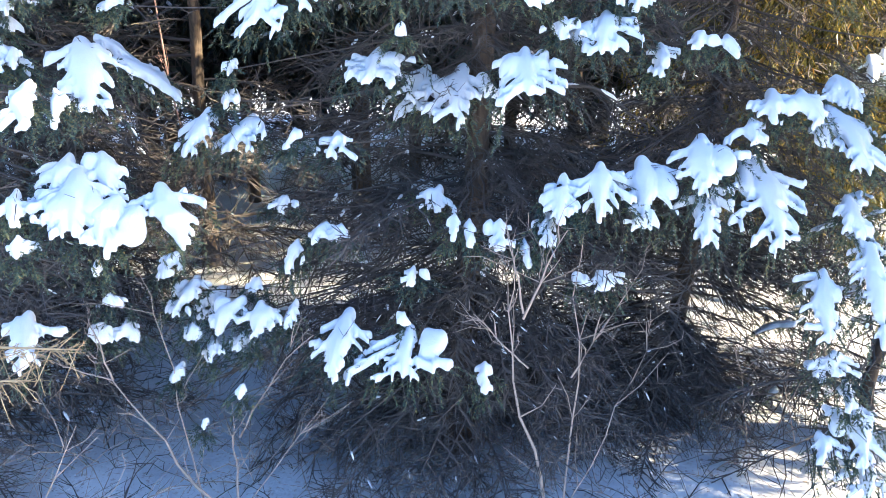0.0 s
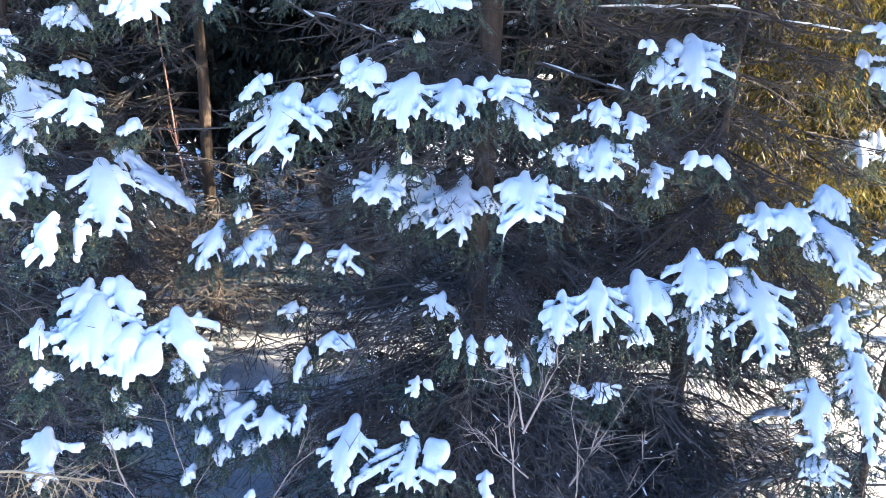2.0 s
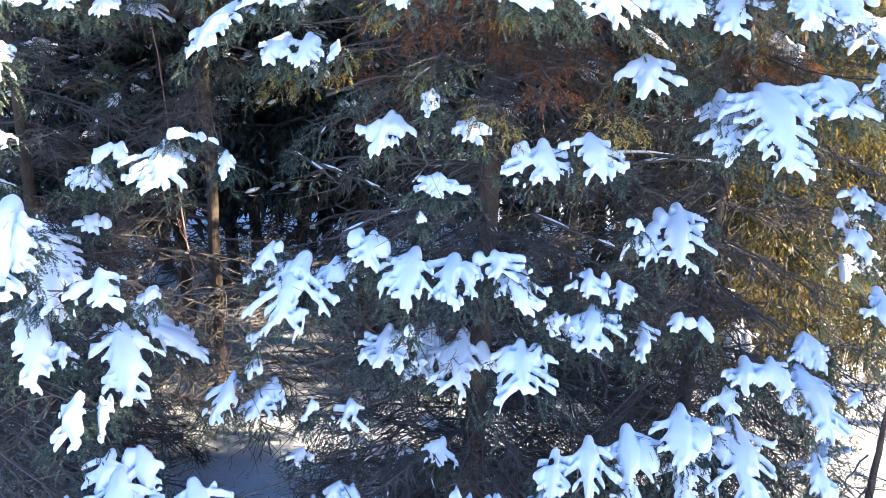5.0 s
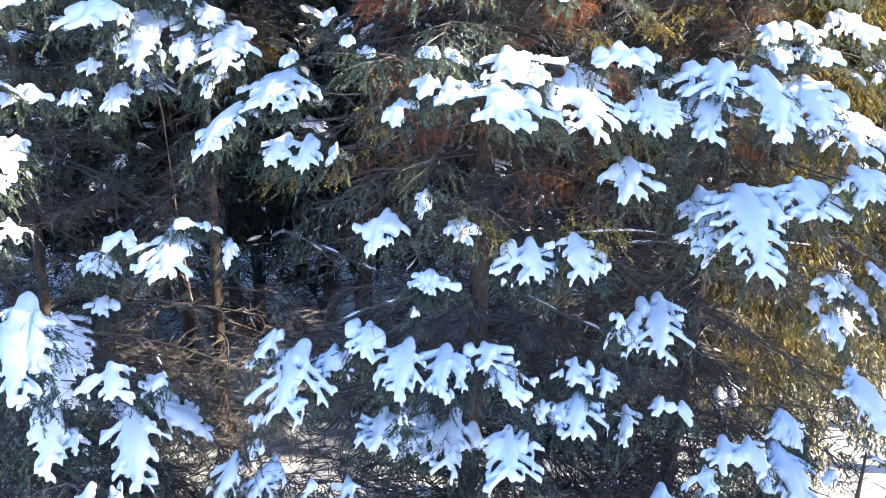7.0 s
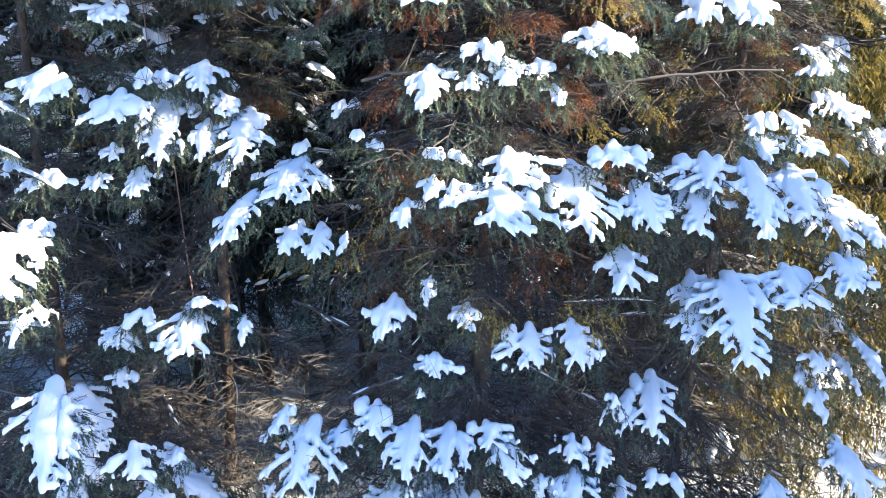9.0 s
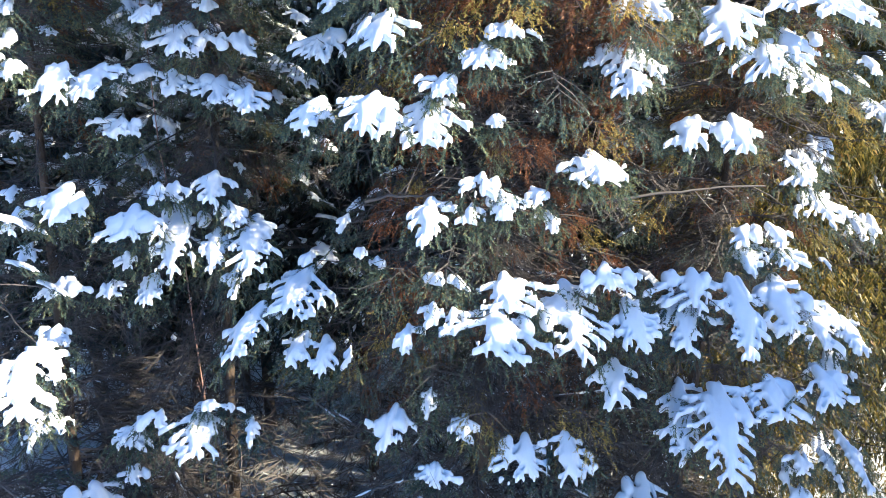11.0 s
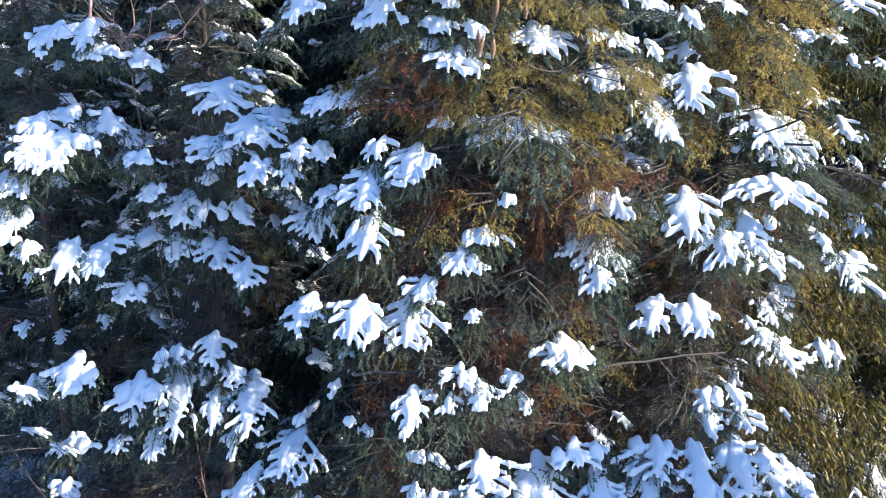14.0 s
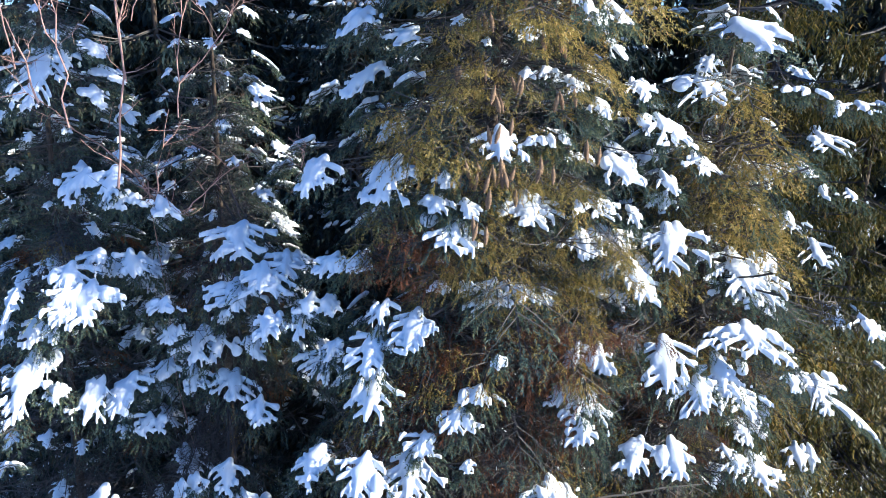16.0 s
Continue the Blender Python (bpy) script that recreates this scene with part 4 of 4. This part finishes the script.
# ---- taller spruces behind, and unseen ones off to the right added for shade ----
def forest_mesh(seed, height, reach, needles, hang, snowy, tiers=30, low=0.1, detail=1.0):
    """Crown and snow of a further spruce: boughs in whorls, hung with blades of twigs."""
    rng = np.random.default_rng(seed)
    crown, snow = Geo(), Geo()
    for k in range(tiers):
        z = height * (low + (0.99 - low) * (k + rng.random()) / tiers)
        r0 = reach * max(0.02, 1 - z / height) ** 0.8 + 0.15
        for _ in range(max(4, int(8 * r0 / reach) + 4)):
            a = rng.uniform(0, 2 * math.pi)
            r = r0 * rng.uniform(0.7, 1.15)
            e, f = np.array([math.cos(a), math.sin(a), 0]), np.array([-math.sin(a), math.cos(a), 0])
            t = np.linspace(0, 1, 4)
            pts = np.outer(t * r, e)
            pts[:, 2] = z - 0.35 * r * t + 0.22 * r * t ** 3
            crown.tube(pts, np.linspace(0.02, 0.005, 4), 3, 1)
            n = int((13 * r + 6) * detail)
            s = rng.uniform(0.15, 1, n)
            p = np.stack([np.interp(s, t, pts[:, c]) for c in range(3)], 1) + f * rng.uniform(-0.3, 0.3, (n, 1)) * (1.2 - s[:, None]) * r
            q = p + e * rng.uniform(0.0, 0.16, (n, 1)) + f * rng.uniform(-0.08, 0.08, (n, 1))
            q[:, 2] -= rng.uniform(0.4, 1.2, n) * hang
            crown.needles(p, q, 14 * detail, 0.17 / detail, 0.05 / detail ** 1.6, rng, 0, 0.5)
            if rng.random() < snowy:
                for s0 in rng.uniform(0.45, 0.98, 4):
                    c = np.array([np.interp(s0, t, pts[:, i]) for i in range(3)]) + f * rng.uniform(-0.2, 0.2) * r * (1.1 - s0)
                    ln = rng.uniform(0.1, 0.26)
                    w = e * 0.9 + f * rng.uniform(-0.5, 0.5) + np.array([0, 0, -0.3])
                    u = np.linspace(0, 1, 4)[:, None]
                    snow.tube(c + np.array([0, 0, 0.03]) + w * ln * (u - 0.5), rng.uniform(0.03, 0.05) * np.sqrt(np.maximum(0.03, 1 - (2 * u[:, 0] - 1) ** 2)), 4, 0)
    return crown.mesh("crown", [needles, TWIG]), snow.mesh("snow_cover", [SNOW], True) if snow.n else None


def understory(seed, low, high, count, reach):
    """Dead lower branches of a forest spruce, a net of bare twigs round its stem."""
    rng = np.random.default_rng(seed)
    g = Geo()
    for k in range(count):
        z, a = low + (high - low) * (k + rng.random()) / count, rng.uniform(0, 2 * math.pi)
        e, f, ln = np.array([math.cos(a), math.sin(a), 0]), np.array([-math.sin(a), math.cos(a), 0]), reach * rng.uniform(0.6, 1.1)
        t = np.linspace(0, 1, 5)
        pts = np.outer(t * ln, e) + np.outer(0.12 * np.sin(t * rng.uniform(2, 5)), f)
        pts[:, 2] = z - rng.uniform(0.05, 0.3) * ln * t ** 1.5
        g.tube(pts, np.linspace(0.013, 0.004, 5), 3)
        for _ in range(10):
            s = rng.uniform(0.15, 1.0)
            o = np.array([np.interp(s, t, pts[:, c]) for c in range(3)])
            w = e * rng.uniform(0.1, 0.9) + f * rng.choice([-1, 1]) * rng.uniform(0.4, 1) + np.array([0, 0, rng.uniform(-0.6, 0.15)])
            w *= rng.uniform(0.3, 0.75) * (1.1 - 0.5 * s) / np.linalg.norm(w)
            g.tube([o, o + w * 0.5 + rng.normal(0, 0.025, 3), o + w], [0.011, 0.009, 0.005], 3)
            for _ in range(2):
                c0 = o + w * rng.uniform(0.2, 0.9)
                g.tube([c0, c0 + w * 0.35 + rng.normal(0, 0.12, 3)], [0.008, 0.004], 3)
    return g.mesh("dead_twig_net", [TWIG])


NET = understory(47, 0.3, 4.8, 38, 1.9)


def forest_tree(meshes, place, turn, size, height, label, group):
    crown, snow = meshes
    tree = thing("spruce_tree", place, label, "tree", group)
    tree.rotation_euler, tree.scale = (0, 0, turn), (size, size, size)
    g = Geo()
    t = np.linspace(0, 1, 14)
    g.tube(np.stack([0 * t, 0 * t, t * height - 0.1], 1), 0.11 * (1 - t) ** 0.9 + 0.01, 9, 0)
    part("trunk", g.mesh("trunk", [BARK], True), tree)
    part("crown", crown, tree)
    if 8 < place[1] < 15:
        tagged(part("dead_twig_net", NET, tree, label="bare dead lower branches"), kind="stuff")
    if snow:
        tagged(part("snow_cover", snow, tree, label="thin snow on the boughs"), kind="stuff")
    return tree


WEEPING = forest_mesh(41, 15.0, 2.6, GOLD_NEEDLES, 0.5, 0.0, 30, 0.06, 1.5)
DARK = forest_mesh(42, 16.0, 3.3, SHADE_NEEDLES, 0.32, 0.35, 28, 0.23)
FAR = forest_mesh(43, 16.0, 3.4, SHADE_NEEDLES, 0.45, 0.2, 31, 0.13, 0.5)
for k, (x, y, s) in enumerate([(4.7, 9.4, 0.98), (7.6, 11.6, 1.05), (5.4, 12.4, 1.1)]):
    tree = forest_tree(WEEPING, (x, y, 0), k * 2.1, s, 15.0, "tall spruce with golden-green hanging twigs", "spruces behind")
    rng = np.random.default_rng(60 + k)
    for j, (wx, wy, wz, w, h) in enumerate(WEEPING_SPOTS if k == 0 else []):
        bough(tree, (x, y, 0), (x, y, wz + 0.3), (wx, wy, wz), w, h, 0.5, 6000 + j, None, 0.03)
    for _ in range(22 if k == 0 else 16):
        z, a = rng.uniform(1.0, 14.4), rng.normal(-1.7, 0.9)
        r = 2.5 * max(0.05, 1 - z / 15.0) ** 0.8 + rng.uniform(-0.1, 0.4)
        mesh, leaf, snow = LESSER["snowy"][rng.integers(13)]
        ob = part("bough", mesh, tree)
        size = rng.uniform(0.8, 1.25)
        ob.matrix_basis = pose(r * math.cos(a - k * 2.1), r * math.sin(a - k * 2.1), z, 0, rng.uniform(-5, 25), math.degrees(a - k * 2.1)) @ Matrix.Diagonal((size, size, size, 1))
        dress(ob, leaf, snow)
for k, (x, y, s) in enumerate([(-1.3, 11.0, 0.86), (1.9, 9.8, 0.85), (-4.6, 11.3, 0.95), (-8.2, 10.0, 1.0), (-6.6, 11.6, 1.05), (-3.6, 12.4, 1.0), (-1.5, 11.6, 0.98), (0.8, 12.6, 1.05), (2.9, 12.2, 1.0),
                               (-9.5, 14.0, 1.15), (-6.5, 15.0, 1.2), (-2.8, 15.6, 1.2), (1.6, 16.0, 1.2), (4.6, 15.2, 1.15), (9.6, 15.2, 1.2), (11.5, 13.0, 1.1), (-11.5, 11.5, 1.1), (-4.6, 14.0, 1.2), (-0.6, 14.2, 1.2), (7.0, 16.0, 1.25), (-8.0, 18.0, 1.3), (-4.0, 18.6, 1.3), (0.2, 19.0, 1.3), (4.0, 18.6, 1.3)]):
    forest_tree(DARK if y < 13 else FAR, (x, y, 0), k * 1.7, s, 16.0, "spruce of the wood behind, darkened as in deep shade, dusted with snow", "spruces behind")
# out of view: spruces added to keep sun off the row and the ground
HIGH = forest_mesh(45, 16.0, 2.7, SHADE_NEEDLES, 0.4, 0.3, 15, 0.6, 0.6)
for k, (x, y, s) in enumerate([(10.7, 8.9, 1.0), (10.9, 7.7, 1.0)]):
    forest_tree(HIGH, (x, y, 0), k * 1.9, s, 16.0, "unseen tall spruce with a high bare stem, added for shade", "spruces at the end of the row")
BROAD = forest_mesh(44, 10.0, 2.4, SHADE_NEEDLES, 0.35, 0.3, 25, 0.385, 0.8)
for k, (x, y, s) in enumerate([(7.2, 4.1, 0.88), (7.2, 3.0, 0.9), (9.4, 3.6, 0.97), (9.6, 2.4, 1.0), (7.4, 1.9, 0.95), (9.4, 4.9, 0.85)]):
    forest_tree(BROAD, (x, y, 0), k * 1.3, s, 10.0, "unseen broad spruce to the right, added to shade the row", "spruces at the end of the row")


# ---- bare shrubs ----
def stem_geo(g, rng, base, tip, radius, twigs, spread=0.5, crook=0.012):
    """One bare stem with buds and side twigs."""
    base, tip = np.array(base, float), np.array(tip, float)
    t = np.linspace(0, 1, 8)[:, None]
    ln = np.linalg.norm(tip - base)
    kink = np.cumsum(rng.normal(0, crook * min(ln, 2.0), (8, 3)), axis=0)
    pts = base + (tip - base) * t + (kink - kink[0]) * np.minimum(1, t * 3)
    g.tube(pts, np.linspace(radius, max(0.0025, radius * 0.25), 8), 6)
    for _ in range(twigs):
        k = rng.integers(2, 8)
        way = (tip - base) / ln + rng.normal(0, spread, 3)
        way /= np.linalg.norm(way)
        q = rng.uniform(0.15, 0.5) * min(1.0, ln)
        a = pts[k]
        b = a + way * q * 0.5 + rng.normal(0, 0.015, 3)
        c = a + way * q + np.array([0, 0, 0.06 * q])
        g.tube([a, b, c], [max(0.003, radius * 0.35), 0.0028, 0.0016], 4)
        for _ in range(3):
            w = way * 0.6 + rng.normal(0, 0.5, 3)
            o = a + (c - a) * rng.uniform(0.4, 1)
            g.tube([o, o + w / np.linalg.norm(w) * rng.uniform(0.04, 0.14)], [0.0022, 0.0012], 3)


def shrub(place, stems, mat, label, seed, name="shrub"):
    """stems: rows of base x, y, z, tip x, y, z, radius."""
    ob = thing(name, place, label, "shrub")
    for k, (*row, radius) in enumerate(stems):
        rng = np.random.default_rng(seed + k)
        g = Geo()
        o = np.array(place)
        stem_geo(g, rng, np.array(row[:3]) - o, np.array(row[3:]) - o, radius * (1 if name == "shrub" else 0.8), 7, 0.5, 0.012 if name == "shrub" else 0.03)
        part("stem", g.mesh("stem", [mat], True), ob)
    return ob


shrub((0.72, 3.8, 0), [(0.75, 3.8, 0.0, 0.50, 3.78, 1.72, 0.017), (0.50, 3.78, 1.70, 0.37, 3.75, 2.2, 0.009), (0.50, 3.78, 1.66, 0.72, 3.72, 2.25, 0.009),
                       (0.85, 3.85, 0.0, 0.85, 3.85, 2.05, 0.009), (0.84, 3.85, 1.2, 1.16, 3.85, 1.8, 0.007), (0.55, 3.8, 1.3, 0.2, 3.75, 1.7, 0.006),
                       (0.8, 3.8, 0.0, 1.25, 3.9, 1.4, 0.007)], GREY_TWIG, "bare grey shrub with upright stems in the snow", 301)
shrub((-1.6, 3.9, 0), [(-1.55, 3.9, 0.0, -2.25, 3.9, 1.2, 0.014), (-2.2, 3.9, 1.15, -2.27, 3.9, 1.6, 0.008), (-2.2, 3.9, 1.15, -2.55, 3.85, 1.3, 0.007),
                       (-1.45, 3.9, 0.0, -1.4, 3.9, 0.75, 0.013), (-1.4, 3.9, 0.7, -1.02, 3.9, 1.4, 0.008), (-1.75, 4.0, 0.0, -1.9, 4.0, 1.6, 0.008),
                       (-1.5, 3.9, 0.0, -0.75, 4.0, 0.9, 0.007)], GREY_TWIG, "bare grey-brown shrub with spreading stems", 331)
shrub((-2.7, 3.2, 0), [(-2.9, 3.3, 0.0, -2.1, 3.3, 1.2, 0.009), (-3.1, 3.2, 0.0, -2.45, 3.2, 1.55, 0.008), (-2.6, 3.2, 0.0, -1.95, 3.35, 0.8, 0.007)],
      GREY_TWIG, "thin leaning bare shrub under the spruce", 351)
shrub((2.7, 4.6, 0), [(2.9, 4.6, 0.0, 2.62, 4.6, 0.75, 0.008), (2.7, 4.7, 0.0, 2.9, 4.6, 1.1, 0.006), (2.5, 4.6, 0.0, 2.3, 4.5, 0.9, 0.006)],
      GREY_TWIG, "thin bare shrub on lit snow", 361)
RED = [(-2.85, 5.85, 9.35, -2.35, 5.6, 11.5, 0.015), (-2.62, 5.75, 10.3, -2.75, 5.6, 11.6, 0.009), (-2.5, 5.7, 10.8, -2.1, 5.6, 11.6, 0.007),
       (-3.2, 5.8, 9.9, -3.12, 5.6, 11.5, 0.011), (-3.16, 5.7, 10.6, -3.45, 5.55, 11.3, 0.008), (-3.5, 5.9, 10.1, -3.85, 5.6, 11.2, 0.012), (-3.6, 5.8, 10.4, -3.55, 5.6, 11.5, 0.009),
       (-2.6, 6.0, 9.2, -2.15, 5.7, 10.1, 0.009), (-2.2, 5.75, 10.0, -2.1, 5.6, 11.3, 0.008), (-2.14, 5.7, 10.3, -1.55, 5.7, 11.0, 0.006), (-2.3, 6.0, 9.1, -1.75, 5.8, 9.7, 0.007),
       (-1.3, 6.0, 9.3, -1.15, 5.9, 9.75, 0.006), (-3.55, 9.5, 0.0, -3.3, 7.7, 8.9, 0.018),
       (-3.3, 7.7, 8.85, -2.85, 5.85, 9.38, 0.013), (-3.3, 7.7, 8.85, -3.5, 5.9, 10.12, 0.012), (-3.1, 6.8, 9.2, -2.3, 6.0, 9.12, 0.009)]
shrub((-3.55, 9.5, 0), RED, RED_TWIG, "slender bare tree with reddish crown twigs", 371, "bare_tree")


# ---- arching stems and fallen twigs on the snow ----
def bramble(place, stems, reach, seed):
    rng = np.random.default_rng(seed)
    g = Geo()
    for _ in range(stems):
        a, ln, top = rng.uniform(0, 2 * math.pi), rng.uniform(0.4, 1.0) * reach, rng.uniform(0.25, 0.75)
        t = np.linspace(0, 1, 7)
        way = np.array([math.cos(a), math.sin(a), 0])
        pts = np.outer(t * ln, way) + rng.normal(0, 0.02, (7, 3)) * t[:, None] + rng.normal(0, 0.12, 3) * np.array([1, 1, 0])
        pts[:, 2] = top * reach * (t * 1.7 - t ** 2 * rng.uniform(0.9, 1.5)) - 0.02 + rng.normal(0, 0.012, 7)
        slot = int(rng.random() < 0.45)
        g.tube(pts, np.linspace(0.006, 0.0022, 7), 4, slot)
        for _ in range(6):
            k = rng.integers(2, 7)
            w = way * rng.uniform(-0.2, 1) + rng.normal(0, 0.6, 3)
            w *= rng.uniform(0.1, 0.35) / np.linalg.norm(w)
            w[2] = abs(w[2]) * rng.uniform(-0.3, 1)
            g.tube([pts[k], pts[k] + w * 0.5 + rng.normal(0, 0.015, 3), pts[k] + w], [0.0035, 0.0026, 0.0014], 3, slot)
    ob = new("bramble", g.mesh("bramble", [TWIG, GREY_TWIG]))
    ob.location = place
    tagged(ob, "tangle of thin arching bare stems in the snow", "bramble", "brambles", "stuff")


for k, (x, y, n, r) in enumerate([(-2.3, 3.6, 12, 1.0), (-1.6, 4.3, 12, 0.9), (-0.9, 3.7, 12, 0.9), (-0.2, 3.9, 10, 0.8), (-2.9, 4.6, 12, 1.0), (0.9, 4.2, 12, 0.9), (1.6, 3.9, 10, 0.8), (-1.4, 5.6, 12, 1.0),
                                  (-2.4, 5.4, 10, 0.9), (2.2, 4.5, 9, 0.7)]):
    bramble((x, y, 0), n, r, 420 + k)
_rng = np.random.default_rng(450)
_g = Geo()
for _ in range(900):
    _x, _y, _a, _q = _rng.uniform(-4.5, 4.5), _rng.uniform(2.6, 9.0), _rng.uniform(0, math.pi), _rng.uniform(0.05, 0.3)
    _w = np.array([math.cos(_a), math.sin(_a), _rng.uniform(-0.1, 0.35)]) * _q
    _p = np.array([_x, _y, 0.01])
    _g.tube([_p, _p + _w * 0.5 + _rng.normal(0, 0.015, 3), _p + _w], [0.004, 0.0035, 0.0015], 3)
tagged(new("fallen_twigs", _g.mesh("fallen_twigs", [TWIG])), "thin dark fallen twigs strewn on the snow", "twigs", kind="stuff")


# ---- a dry brown bough low in front of the young spruce ----
def dry_bough(place, tip, label, seed):
    rng = np.random.default_rng(seed)
    ob = thing("dead_bough", place, label, "branch")
    g, leaf = Geo(), Geo()
    a, b = np.zeros(3), np.array(tip, float) - np.array(place)
    g.tube([a, b * 0.5 + np.array([0, 0, 0.04]), b], [0.012, 0.008, 0.003], 5)
    p0, p1 = [], []
    for _ in range(46):
        o = a + (b - a) * rng.uniform(0.15, 1)
        w = b / np.linalg.norm(b) * rng.uniform(0.3, 1) + rng.normal(0, 0.4, 3)
        e = o + w / np.linalg.norm(w) * rng.uniform(0.1, 0.26)
        g.tube([o, e], [0.003, 0.0012], 3)
        p0.append(o)
        p1.append(e)
    leaf.needles(p0, p1, 70, 0.03, 0.004, rng, 0, 0.5)
    tagged(part("limb", g.mesh("limb", [STRAW_TWIG]), ob), kind="stuff")
    tagged(part("needles", leaf.mesh("needles", [STRAW_TWIG]), ob), kind="stuff")


dry_bough((-3.1, 3.5, 1.55), (-1.85, 3.05, 1.84), "dead straw-coloured bough with dry needles", 401)
dry_bough((-3.2, 3.4, 1.35), (-2.15, 3.05, 1.66), "dead straw-coloured bough with dry needles", 402)


# ---- cones hanging in the top of the tall spruce ----
def cone_mesh():
    g = Geo()
    n = 9
    for k in range(n):
        z = -0.012 - 0.13 * k / n
        r = 0.019 * math.sin(math.pi * (0.14 + 0.8 * (k + 0.5) / n)) + 0.004
        ang = np.arange(8) * math.pi / 4 + k * 0.39
        top = np.stack([0.55 * r * np.cos(ang), 0.55 * r * np.sin(ang), np.full(8, z + 0.012)], 1)
        low = np.stack([r * np.cos(ang), r * np.sin(ang), np.full(8, z - 0.009)], 1)
        i = np.arange(8)
        g.add(np.concatenate([top, low]), quads=np.stack([i, (i + 1) % 8, (i + 1) % 8 + 8, i + 8], 1))
    g.tube([(0, 0, 0.02), (0, 0, -0.135)], [0.006, 0.009], 5)
    return g.mesh("cone", [CONE], True)


def hang_cones(tree, count, seed, low, high, middle, reach):
    me, rng = cone_mesh(), np.random.default_rng(seed)
    foot = tree.location
    for _ in range(count // 3):
        z, a = rng.uniform(low, high), rng.uniform(-2.3, -0.8)
        r = reach * (1.25 - (z - low) / (high - low) * 0.7)
        for _ in range(3):
            p = Vector((middle[0] + r * math.cos(a) + rng.uniform(-0.12, 0.12), middle[1] + r * math.sin(a) + rng.uniform(-0.1, 0.1), z + rng.uniform(-0.05, 0.05)))
            ob = part("cone", me, tree, p - foot)
            ob.rotation_euler = (rng.uniform(-0.25, 0.25), rng.uniform(-0.25, 0.25), rng.uniform(0, 6))


hang_cones(TALL, 90, 77, 9.2, 11.6, (0.8, 6.3), 0.95)
